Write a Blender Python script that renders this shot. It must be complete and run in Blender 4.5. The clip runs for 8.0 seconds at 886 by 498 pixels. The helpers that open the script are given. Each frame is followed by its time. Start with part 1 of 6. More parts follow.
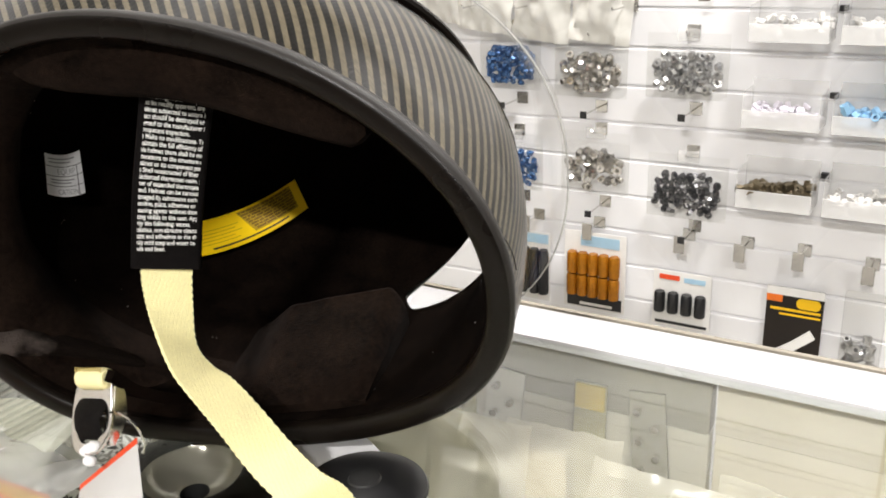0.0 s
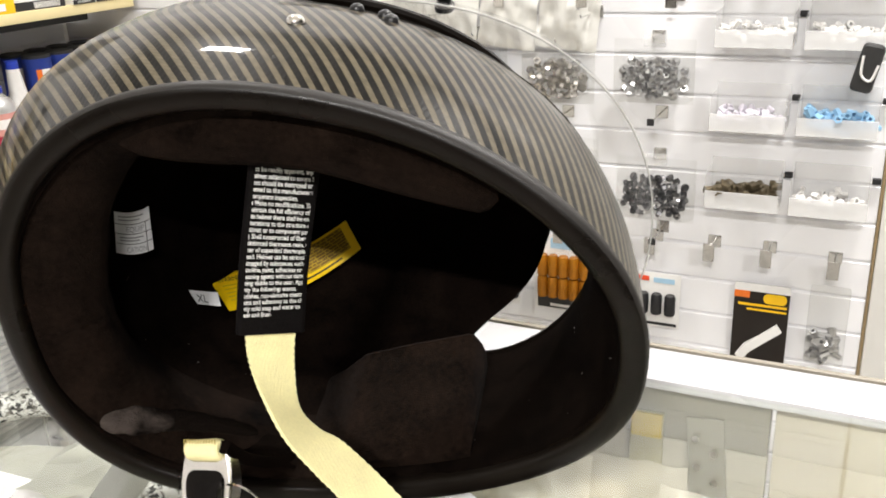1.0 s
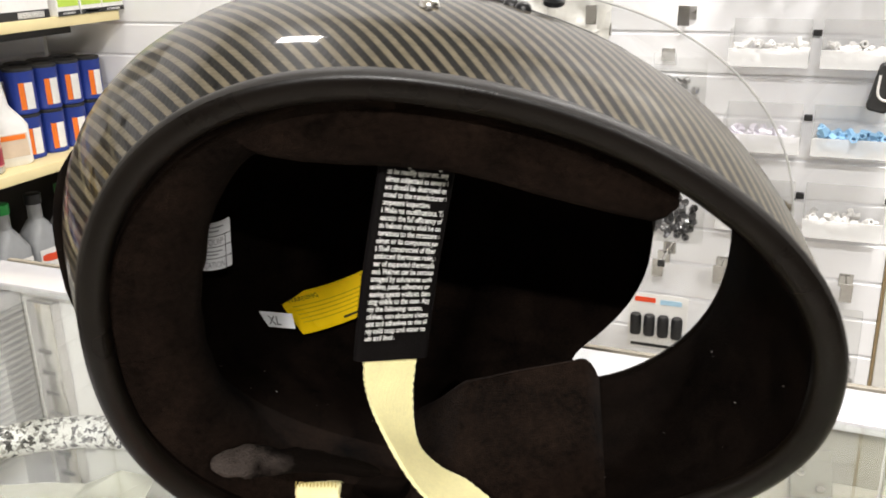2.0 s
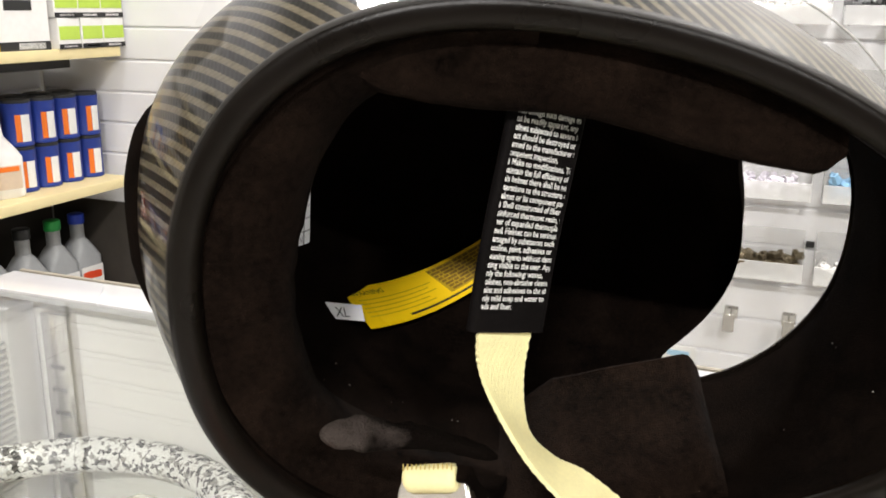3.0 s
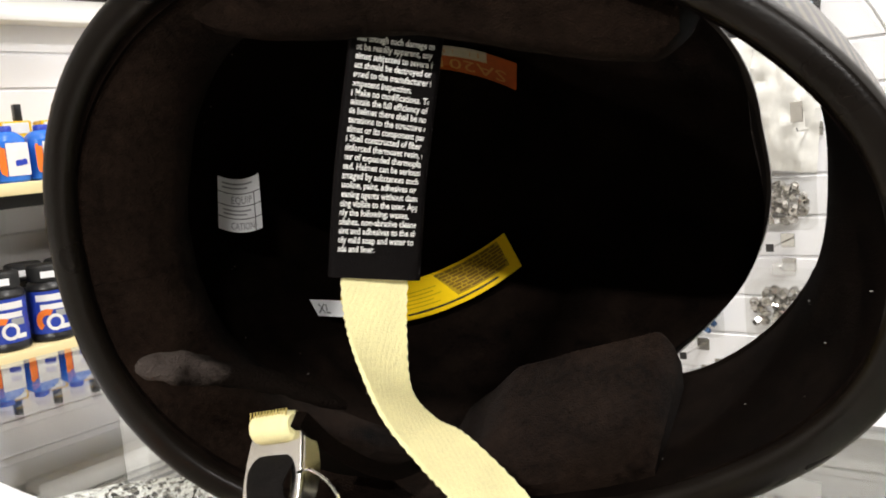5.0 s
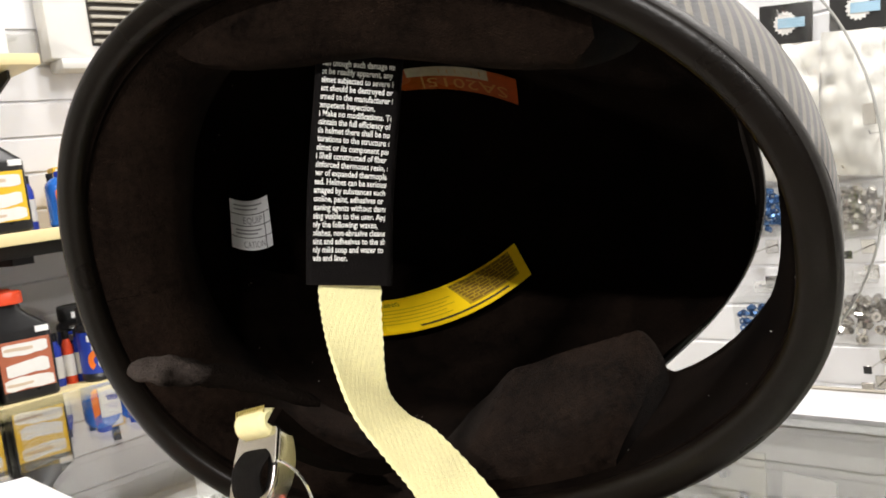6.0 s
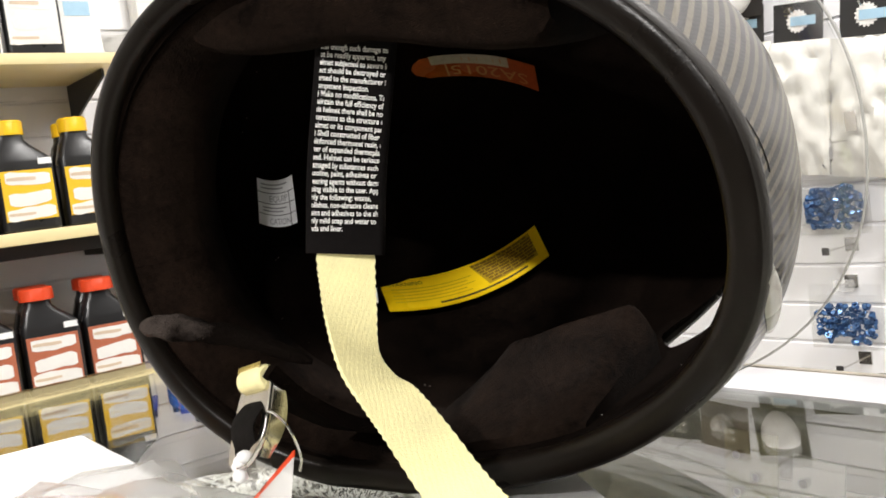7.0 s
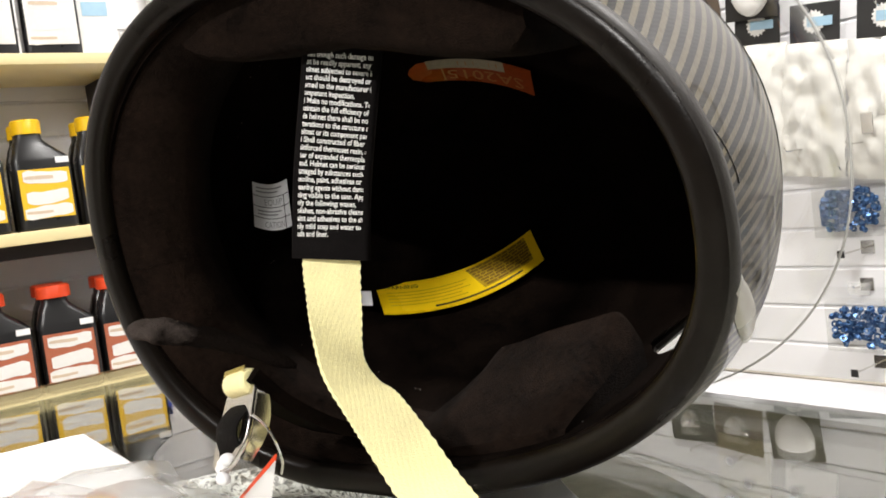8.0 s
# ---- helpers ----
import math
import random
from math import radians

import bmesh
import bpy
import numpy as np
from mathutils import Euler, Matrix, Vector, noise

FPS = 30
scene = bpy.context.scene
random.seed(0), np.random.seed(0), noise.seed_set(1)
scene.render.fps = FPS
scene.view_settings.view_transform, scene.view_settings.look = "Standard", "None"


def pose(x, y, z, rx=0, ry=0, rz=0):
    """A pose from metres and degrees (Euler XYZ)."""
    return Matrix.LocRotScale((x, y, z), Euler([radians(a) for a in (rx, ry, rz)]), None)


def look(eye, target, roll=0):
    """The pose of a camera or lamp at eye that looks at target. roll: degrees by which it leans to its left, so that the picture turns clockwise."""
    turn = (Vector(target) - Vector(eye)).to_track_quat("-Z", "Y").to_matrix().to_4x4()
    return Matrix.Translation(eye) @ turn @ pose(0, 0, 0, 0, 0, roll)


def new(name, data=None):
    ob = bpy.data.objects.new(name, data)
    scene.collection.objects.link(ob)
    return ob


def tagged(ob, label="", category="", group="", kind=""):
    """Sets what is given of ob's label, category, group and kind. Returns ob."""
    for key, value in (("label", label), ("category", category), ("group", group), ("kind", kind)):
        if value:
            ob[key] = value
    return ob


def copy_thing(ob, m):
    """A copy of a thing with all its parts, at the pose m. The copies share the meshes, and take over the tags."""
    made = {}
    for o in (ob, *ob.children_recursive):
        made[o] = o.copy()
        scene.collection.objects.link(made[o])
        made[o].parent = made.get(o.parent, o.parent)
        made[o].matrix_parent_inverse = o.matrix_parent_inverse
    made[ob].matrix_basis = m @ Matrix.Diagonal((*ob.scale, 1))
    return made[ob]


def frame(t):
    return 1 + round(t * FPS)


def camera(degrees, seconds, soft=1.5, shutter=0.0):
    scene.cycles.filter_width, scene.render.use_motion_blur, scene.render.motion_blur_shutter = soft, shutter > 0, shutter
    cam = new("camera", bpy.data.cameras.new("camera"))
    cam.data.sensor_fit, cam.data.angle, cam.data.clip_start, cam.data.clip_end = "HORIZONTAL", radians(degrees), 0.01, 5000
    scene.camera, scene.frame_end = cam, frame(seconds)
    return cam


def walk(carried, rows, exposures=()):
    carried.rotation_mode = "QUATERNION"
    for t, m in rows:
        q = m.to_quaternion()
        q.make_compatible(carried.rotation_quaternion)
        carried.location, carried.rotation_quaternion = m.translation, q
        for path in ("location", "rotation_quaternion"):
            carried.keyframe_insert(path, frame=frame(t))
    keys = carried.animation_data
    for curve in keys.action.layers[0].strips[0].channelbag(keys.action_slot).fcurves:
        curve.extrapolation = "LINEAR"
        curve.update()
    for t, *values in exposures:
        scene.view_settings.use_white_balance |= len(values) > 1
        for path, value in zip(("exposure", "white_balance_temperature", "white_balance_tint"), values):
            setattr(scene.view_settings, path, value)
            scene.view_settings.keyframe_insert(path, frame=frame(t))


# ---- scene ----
cam = camera(52.4, 8.0, soft=1.75, shutter=0.3)
PATH = [
    (0, (0.0164, 0.0171, 1.2548), (-0.4678, 0.8229, 0.9138), -2.10),
    (0.5, (-0.0196, -0.0067, 1.2729), (-0.4655, 0.8173, 0.9232), -2.26),
    (1, (-0.0682, -0.0167, 1.2898), (-0.4791, 0.8239, 0.9367), -2.45),
    (1.5, (-0.1168, -0.0193, 1.2868), (-0.4987, 0.8389, 0.9437), -1.98),
    (2, (-0.1643, -0.0083, 1.2702), (-0.5373, 0.8590, 0.9406), -1.41),
    (2.2, (-0.1851, -0.0102, 1.2630), (-0.5367, 0.8688, 0.9410), -0.56),
    (3.3, (-0.2318, -0.0127, 1.1962), (-0.5879, 0.8906, 0.9570), 0.80),
    (3.5, (-0.2179, -0.0021, 1.1810), (-0.6051, 0.8913, 0.9533), 0.23),
    (4, (-0.1822, 0.0304, 1.1654), (-0.6681, 0.8766, 0.9466), -2.12),
    (4.5, (-0.1353, 0.0509, 1.1491), (-0.7234, 0.8421, 0.9817), -3.39),
    (5, (-0.0989, 0.0703, 1.1432), (-0.7192, 0.8448, 1.0186), -5.07),
    (6.5, (-0.0227, 0.0920, 1.1243), (-0.7649, 0.7579, 1.0491), -8.05),
    (7, (-0.0006, 0.1014, 1.1170), (-0.7721, 0.7335, 1.0446), -7.47),
    (7.5, (0.0102, 0.1082, 1.1160), (-0.7758, 0.7222, 1.0445), -7.35),
    (8, (0.0115, 0.1126, 1.1185), (-0.7748, 0.7263, 1.0472), -7.21),
]
walk(cam, [(t, look(eye, target, roll)) for t, eye, target, roll in PATH])

# ---- light ----
scene.view_settings.exposure = 0.24
world = bpy.data.worlds.new("world")
scene.world = world
world.use_nodes = True
world.node_tree.nodes["Background"].inputs[0].default_value = (1.0, 0.98, 0.95, 1)
world.node_tree.nodes["Background"].inputs[1].default_value = 0.05


def tube_lamp(x, y, z, sx, sy, watts):
    data = bpy.data.lights.new("ceiling_tube", "AREA")
    data.shape, data.size, data.size_y, data.energy = "RECTANGLE", sx, sy, watts
    data.color = (1.0, 0.965, 0.935)
    ob = new("ceiling_tube", data)
    ob.matrix_world = pose(x, y, z)
    return ob


LAMPS = [(-1.2, 1.10, 0.34, 0.17, 12), (0.15, 1.10, 0.34, 0.17, 36), (0.2, -1.9, 0.44, 0.15, 92), (1.5, -1.9, 0.44, 0.15, 56)]
CEIL = 2.75
for lx, ly, sx, sy, w in LAMPS:
    tube_lamp(lx, ly, CEIL - 0.105, sx - 0.06, sy - 0.06, w)


# ---- materials ----
def mat(name, base, rough=0.5, metal=0.0, grain=0.0, scale=60.0, bump=0.0, bscale=300.0, coat=0.0, transmission=0.0, alpha=1.0, ior=1.45, vary=0.0, sheen=0.0, spec=0.5):
    """Principled material with colour variation at two scales and a fine relief."""
    m = bpy.data.materials.new(name)
    m.use_nodes = True
    nt = m.node_tree
    b = nt.nodes["Principled BSDF"]
    b.inputs["Base Color"].default_value = (*base, 1)
    b.inputs["Roughness"].default_value = rough
    b.inputs["Metallic"].default_value = metal
    b.inputs["Coat Weight"].default_value = coat
    b.inputs["Coat Roughness"].default_value = 0.05
    b.inputs["Transmission Weight"].default_value = transmission
    b.inputs["IOR"].default_value = ior
    b.inputs["Alpha"].default_value = alpha
    b.inputs["Sheen Weight"].default_value = sheen
    b.inputs["Specular IOR Level"].default_value = spec
    co = nt.nodes.new("ShaderNodeTexCoord")
    if grain or vary:
        n1 = nt.nodes.new("ShaderNodeTexNoise")
        n1.inputs["Scale"].default_value, n1.inputs["Detail"].default_value = scale, 6
        n2 = nt.nodes.new("ShaderNodeTexNoise")
        n2.inputs["Scale"].default_value = scale / 9
        nt.links.new(co.outputs["Object"], n1.inputs["Vector"])
        nt.links.new(co.outputs["Object"], n2.inputs["Vector"])
        add = nt.nodes.new("ShaderNodeMath")
        add.operation = "ADD"
        nt.links.new(n1.outputs["Fac"], add.inputs[0])
        nt.links.new(n2.outputs["Fac"], add.inputs[1])
        mr = nt.nodes.new("ShaderNodeMapRange")
        mr.inputs[1].default_value, mr.inputs[2].default_value = 0.6, 1.4
        mr.inputs[3].default_value, mr.inputs[4].default_value = 1 - grain, 1 + grain
        nt.links.new(add.outputs[0], mr.inputs[0])
        last = mr.outputs[0]
        if vary:
            info = nt.nodes.new("ShaderNodeObjectInfo")
            mv = nt.nodes.new("ShaderNodeMapRange")
            mv.inputs[3].default_value, mv.inputs[4].default_value = 1 - vary, 1 + vary
            nt.links.new(info.outputs["Random"], mv.inputs[0])
            mul = nt.nodes.new("ShaderNodeMath")
            mul.operation = "MULTIPLY"
            nt.links.new(last, mul.inputs[0])
            nt.links.new(mv.outputs[0], mul.inputs[1])
            last = mul.outputs[0]
        mix = nt.nodes.new("ShaderNodeVectorMath")
        mix.operation = "SCALE"
        mix.inputs[0].default_value = base
        nt.links.new(last, mix.inputs["Scale"])
        nt.links.new(mix.outputs[0], b.inputs["Base Color"])
        rr = nt.nodes.new("ShaderNodeMapRange")
        rr.inputs[1].default_value, rr.inputs[2].default_value = 0.3, 0.7
        rr.inputs[3].default_value, rr.inputs[4].default_value = max(0.0, rough - 0.06), min(1.0, rough + 0.06)
        nt.links.new(n2.outputs["Fac"], rr.inputs[0])
        nt.links.new(rr.outputs[0], b.inputs["Roughness"])
    if bump:
        n3 = nt.nodes.new("ShaderNodeTexNoise")
        n3.inputs["Scale"].default_value, n3.inputs["Detail"].default_value = bscale, 4
        nt.links.new(co.outputs["Object"], n3.inputs["Vector"])
        bp = nt.nodes.new("ShaderNodeBump")
        bp.inputs["Strength"].default_value, bp.inputs["Distance"].default_value = bump, 0.002
        nt.links.new(n3.outputs["Fac"], bp.inputs["Height"])
        nt.links.new(bp.outputs[0], b.inputs["Normal"])
    return m


def glass(name, tint=(0.95, 0.98, 0.96), rough=0.0, ior=1.45, rim=1.0, power=5.0):
    """Thin clear sheet: mostly clear, with Fresnel gloss."""
    m = bpy.data.materials.new(name)
    m.use_nodes = True
    nt = m.node_tree
    nt.nodes.remove(nt.nodes["Principled BSDF"])
    out = nt.nodes["Material Output"]
    tr, gl, mx, lw = (nt.nodes.new("ShaderNode" + k) for k in ("BsdfTransparent", "BsdfGlossy", "MixShader", "LayerWeight"))
    p5, sc = nt.nodes.new("ShaderNodeMath"), nt.nodes.new("ShaderNodeMath")
    tr.inputs[0].default_value = (*tint, 1)
    gl.inputs["Roughness"].default_value = rough
    lw.inputs["Blend"].default_value = 0.5
    p5.operation, p5.inputs[1].default_value = "POWER", power
    f0 = ((ior - 1) / (ior + 1)) ** 2
    sc.operation, sc.inputs[1].default_value, sc.inputs[2].default_value = "MULTIPLY_ADD", rim - f0, f0
    nt.links.new(lw.outputs["Facing"], p5.inputs[0])
    nt.links.new(p5.outputs[0], sc.inputs[0])
    nt.links.new(sc.outputs[0], mx.inputs[0])
    nt.links.new(tr.outputs[0], mx.inputs[1])
    nt.links.new(gl.outputs[0], mx.inputs[2])
    nt.links.new(mx.outputs[0], out.inputs[0])
    return m


def carbon():
    """Twill weave under clear lacquer, laid by the mesh's own UV in metres."""
    m = bpy.data.materials.new("carbon_weave")
    m.use_nodes = True
    nt = m.node_tree
    b = nt.nodes["Principled BSDF"]
    uv = nt.nodes.new("ShaderNodeUVMap")
    uv.uv_map = "UVMap"
    sep = nt.nodes.new("ShaderNodeSeparateXYZ")
    turn = nt.nodes.new("ShaderNodeMapping")
    turn.inputs["Rotation"].default_value = (0, 0, radians(30))
    nt.links.new(uv.outputs[0], turn.inputs[0])
    nt.links.new(turn.outputs[0], sep.inputs[0])

    def math_node(op, a, c=None):
        n = nt.nodes.new("ShaderNodeMath")
        n.operation = op
        for k, v in enumerate((a, c)):
            if v is None:
                continue
            if isinstance(v, (int, float)):
                n.inputs[k].default_value = v
            else:
                nt.links.new(v, n.inputs[k])
        return n.outputs[0]
    tow = 0.0023
    u = math_node("DIVIDE", sep.outputs[0], tow)
    v = math_node("DIVIDE", sep.outputs[1], tow)
    fu, fv = math_node("FLOOR", u), math_node("FLOOR", v)
    stair = math_node("MULTIPLY", math_node("ADD", math_node("ADD", fu, fv), 1.0), 0.58)
    s = math_node("FLOORED_MODULO", math_node("ADD", stair, math_node("MULTIPLY", math_node("ADD", u, v), 0.42)), 4.0)
    warp = math_node("LESS_THAN", s, 1.9)
    # each tow is rounded across its width
    cu = math_node("ABSOLUTE", math_node("SUBTRACT", math_node("FRACT", u), 0.5))
    cv = math_node("ABSOLUTE", math_node("SUBTRACT", math_node("FRACT", v), 0.5))
    mixh = nt.nodes.new("ShaderNodeMix")
    mixh.data_type = "FLOAT"
    nt.links.new(warp, mixh.inputs[0])
    nt.links.new(cu, mixh.inputs[2])
    nt.links.new(cv, mixh.inputs[3])
    noise_n = nt.nodes.new("ShaderNodeTexNoise")
    noise_n.inputs["Scale"].default_value = 900
    # pale and dark tows: the fibres' sheen put into the colour
    ramp = nt.nodes.new("ShaderNodeMix")
    ramp.data_type = "RGBA"
    ramp.inputs[6].default_value = (0.004, 0.0036, 0.003, 1)
    ramp.inputs[7].default_value = (0.112, 0.095, 0.063, 1)
    noise_n.inputs["Scale"].default_value = 260
    nt.links.new(uv.outputs[0], noise_n.inputs["Vector"])
    soft = math_node("MULTIPLY", warp, math_node("ADD", 0.45, math_node("MULTIPLY", noise_n.outputs["Fac"], 0.9)))
    nt.links.new(soft, ramp.inputs[0])
    nt.links.new(ramp.outputs[2], b.inputs["Base Color"])
    bp = nt.nodes.new("ShaderNodeBump")
    bp.inputs["Strength"].default_value, bp.inputs["Distance"].default_value = 0.15, 0.0006
    bp.invert = True
    nt.links.new(mixh.outputs[0], bp.inputs["Height"])
    nt.links.new(bp.outputs[0], b.inputs["Normal"])
    b.inputs["Specular IOR Level"].default_value = 0.05
    b.inputs["Roughness"].default_value = 0.34
    b.inputs["Coat Weight"].default_value = 0.4
    b.inputs["Coat IOR"].default_value = 1.38
    b.inputs["Coat Roughness"].default_value = 0.02
    return m


M_CARBON = carbon()
M_FABRIC = mat("black_fabric", (0.0045, 0.0028, 0.0020), 0.95, grain=0.9, scale=500, bump=0.5, bscale=1500, spec=0.03)
M_PAD = mat("brushed_pad_cloth", (0.0076, 0.0046, 0.0032), 0.95, grain=0.95, scale=330, bump=0.6, bscale=1300, spec=0.02, sheen=0.012)
M_RUBBER = mat("black_rubber", (0.0058, 0.0042, 0.0031), 0.30, grain=0.15, scale=200, bump=0.05, bscale=800, spec=0.18)
M_TRIM = mat("grey_rubber", (0.0125, 0.0105, 0.0088), 0.58, grain=0.2, scale=150, bump=0.12, bscale=700, spec=0.5)
M_BLACKPL = mat("black_plastic", (0.015, 0.015, 0.016), 0.32, grain=0.15, scale=90)
M_BLACKMAT = mat("matt_black_plastic", (0.02, 0.02, 0.02), 0.6, grain=0.2, scale=90, bump=0.1)
M_STRAP = mat("aramid_webbing", (0.94, 0.865, 0.47), 0.75, grain=0.07, scale=700, bump=0.3, bscale=1800, spec=0.2)
M_DECK = mat("beige_deck", (0.50, 0.475, 0.40), 0.5, grain=0.18, scale=9)
M_DARKWALL = mat("unseen_dark_wall", (0.085, 0.082, 0.078), 0.8, grain=0.2, scale=6, bump=0.05)
# diagonal ribs of the webbing
nt = M_STRAP.node_tree
wv, mp, tc, bp = (nt.nodes.new("ShaderNode" + k) for k in ("TexWave", "Mapping", "UVMap", "Bump"))
tc.uv_map = "UVMap"
mp.inputs["Rotation"].default_value = (0, 0, radians(-20))
wv.inputs["Scale"].default_value, wv.inputs["Distortion"].default_value = 150, 0.25
bp.inputs["Strength"].default_value, bp.inputs["Distance"].default_value = 0.09, 0.0006
nt.links.new(tc.outputs[0], mp.inputs[0])
nt.links.new(mp.outputs[0], wv.inputs["Vector"])
nt.links.new(wv.outputs["Fac"], bp.inputs["Height"])
old = nt.nodes["Principled BSDF"].inputs["Normal"].links[0].from_socket
nt.links.new(old, bp.inputs["Normal"])
nt.links.new(bp.outputs[0], nt.nodes["Principled BSDF"].inputs["Normal"])
M_WHITE = mat("white_laminate", (0.80, 0.79, 0.76), 0.35, grain=0.03, scale=8, bump=0.03)
M_WALLW = mat("white_slatwall", (0.86, 0.86, 0.88), 0.3, grain=0.03, scale=12, vary=0.02)
M_PAINT = mat("white_wall_paint", (0.80, 0.78, 0.73), 0.7, grain=0.04, scale=5, bump=0.08, bscale=200)
M_CEIL = mat("ceiling_board", (0.82, 0.80, 0.76), 0.85, grain=0.05, scale=40, bump=0.2, bscale=250)
M_FLOOR = mat("floor_vinyl", (0.42, 0.40, 0.36), 0.35, grain=0.12, scale=30, bump=0.05)
M_SHELF = mat("cream_shelf_board", (0.78, 0.66, 0.36), 0.4, grain=0.06, scale=20, bump=0.03)
M_ALU = mat("white_aluminium_rail", (0.62, 0.62, 0.64), 0.28, metal=0.15, grain=0.04, scale=40)
M_STEEL = mat("polished_steel", (0.62, 0.60, 0.57), 0.18, metal=1.0, grain=0.12, scale=160)
M_CHROME = mat("chrome_wire", (0.66, 0.65, 0.63), 0.12, metal=1.0, grain=0.05, scale=120)
M_GLASS = glass("counter_glass", (0.965, 0.975, 0.962))
M_TOPGLASS = glass("counter_top_glass", (0.955, 0.968, 0.952), power=3.9)
M_VISOR = glass("clear_visor", (0.97, 0.97, 0.965), 0.0, 1.32, 0.2)
M_BAG = glass("clear_poly_bag", (0.93, 0.93, 0.92), 0.12, 1.35)
M_BIN = mat("frosted_bin", (0.90, 0.90, 0.89), 0.25, grain=0.04, scale=60, alpha=0.20)
M_BINLIP = mat("frosted_bin_front", (0.90, 0.90, 0.90), 0.3, grain=0.04, scale=60, alpha=0.42)
M_PAPER = mat("white_paper", (0.83, 0.83, 0.84), 0.65, grain=0.02, scale=40)
M_YELLOW = mat("yellow_label", (0.95, 0.64, 0.008), 0.3, grain=0.06, scale=150)
M_INK = mat("dark_ink", (0.02, 0.02, 0.02), 0.55)
M_INKW = mat("white_ink", (0.80, 0.80, 0.78), 0.5)
M_REDLAB = mat("red_foil_label", (0.34, 0.060, 0.014), 0.3, grain=0.2, scale=300)
M_ORANGE = mat("orange_card", (0.85, 0.22, 0.04), 0.45, grain=0.06, scale=80)


# ---- mesh helpers ----
def mesh_of(bm, name, materials, smooth=True):
    me = bpy.data.meshes.new(name)
    bm.normal_update()
    bm.to_mesh(me)
    bm.free()
    for m in materials if isinstance(materials, (list, tuple)) else [materials]:
        me.materials.append(m)
    if smooth:
        for p in me.polygons:
            p.use_smooth = True
        me.set_sharp_from_angle(angle=radians(40))
    return me


def thing(name, label, category, m=None, group="", kind=""):
    ob = new(name)
    ob.empty_display_size = 0.02
    if m is not None:
        ob.matrix_basis = m
    return tagged(ob, label, category, group, kind)


def part(name, bm, material, parent, label="", m=None, smooth=True):
    ob = new(name, mesh_of(bm, name, material, smooth))
    ob.parent = parent
    if m is not None:
        ob.matrix_basis = m
    if label:
        ob["label"] = label
    return ob


def share(name, me, parent, m):
    """One more piece on a mesh that is already there."""
    ob = new(name, me)
    ob.parent = parent
    ob.matrix_basis = m
    return ob


def single(name, bm, material, label, category, kind="", m=None, smooth=True, group=""):
    ob = new(name, mesh_of(bm, name, material, smooth))
    if m is not None:
        ob.matrix_basis = m
    return tagged(ob, label, category, group, kind)


def box(bm, lo, hi, bevel=0.0, seg=2, mi=0):
    lo, hi = Vector(lo), Vector(hi)
    r = bmesh.ops.create_cube(bm, size=1.0, matrix=Matrix.Translation((lo + hi) / 2) @ Matrix.Diagonal((*(hi - lo), 1)))
    vs = r["verts"]
    fs = {f for v in vs for f in v.link_faces}
    if bevel:
        es = list({e for v in vs for e in v.link_edges})
        rr = bmesh.ops.bevel(bm, geom=es, offset=bevel, segments=seg, profile=0.5, affect="EDGES", clamp_overlap=True)
        fs = set(rr["faces"]) | {f for f in fs if f.is_valid}
    for f in fs:
        if f.is_valid:
            f.material_index = mi
    return bm


def new_box(lo, hi, bevel=0.0, seg=2):
    return box(bmesh.new(), lo, hi, bevel, seg)


def loft(bm, rings, closed=True, cap=True, mi=0):
    """Skin over rings of equal point counts."""
    vr = [[bm.verts.new(p) for p in ring] for ring in rings]
    n = len(vr[0])
    for a, b in zip(vr, vr[1:]):
        for k in range(n if closed else n - 1):
            f = bm.faces.new((a[k], a[(k + 1) % n], b[(k + 1) % n], b[k]))
            f.material_index = mi
    if cap and closed:
        bm.faces.new(vr[0][::-1]).material_index = mi
        bm.faces.new(vr[-1]).material_index = mi
    return bm


def lathe(bm, profile, seg=28, mi=0, cap=True):
    """Profile of (r, z) turned about z."""
    rings = [[(r * math.cos(2 * math.pi * k / seg), r * math.sin(2 * math.pi * k / seg), z) for k in range(seg)] for r, z in profile]
    return loft(bm, rings, cap=cap, mi=mi)


def tube(bm, pts, r, seg=8, closed=False, mi=0):
    """Round bar along a line of points."""
    pts = [Vector(p) for p in pts]
    n = len(pts)
    rings = []
    side = None
    for i in range(n):
        a = pts[(i - 1) % n] if closed or i else pts[0]
        b = pts[(i + 1) % n] if closed or i < n - 1 else pts[-1]
        d = (b - a).normalized()
        if side is None:
            side = d.orthogonal().normalized()
        side = (side - d * side.dot(d)).normalized()
        up = d.cross(side)
        rr = r[i] if isinstance(r, (list, tuple)) else r
        rings.append([pts[i] + rr * (math.cos(2 * math.pi * k / seg) * side + math.sin(2 * math.pi * k / seg) * up) for k in range(seg)])
    if closed:
        rings.append(rings[0])
    loft(bm, rings, cap=not closed, mi=mi)
    if closed:
        bmesh.ops.remove_doubles(bm, verts=bm.verts, dist=1e-6)
    return bm


def rounded(w, d, r, n=5):
    """Outline of a rounded rectangle about the origin."""
    r = min(r, w / 2 - 1e-5, d / 2 - 1e-5)
    out = []
    for cx, cy, a0 in ((w / 2 - r, d / 2 - r, 0), (-w / 2 + r, d / 2 - r, 90), (-w / 2 + r, -d / 2 + r, 180), (w / 2 - r, -d / 2 + r, 270)):
        for k in range(n + 1):
            a = radians(a0 + 90 * k / n)
            out.append((cx + r * math.cos(a), cy + r * math.sin(a)))
    return out


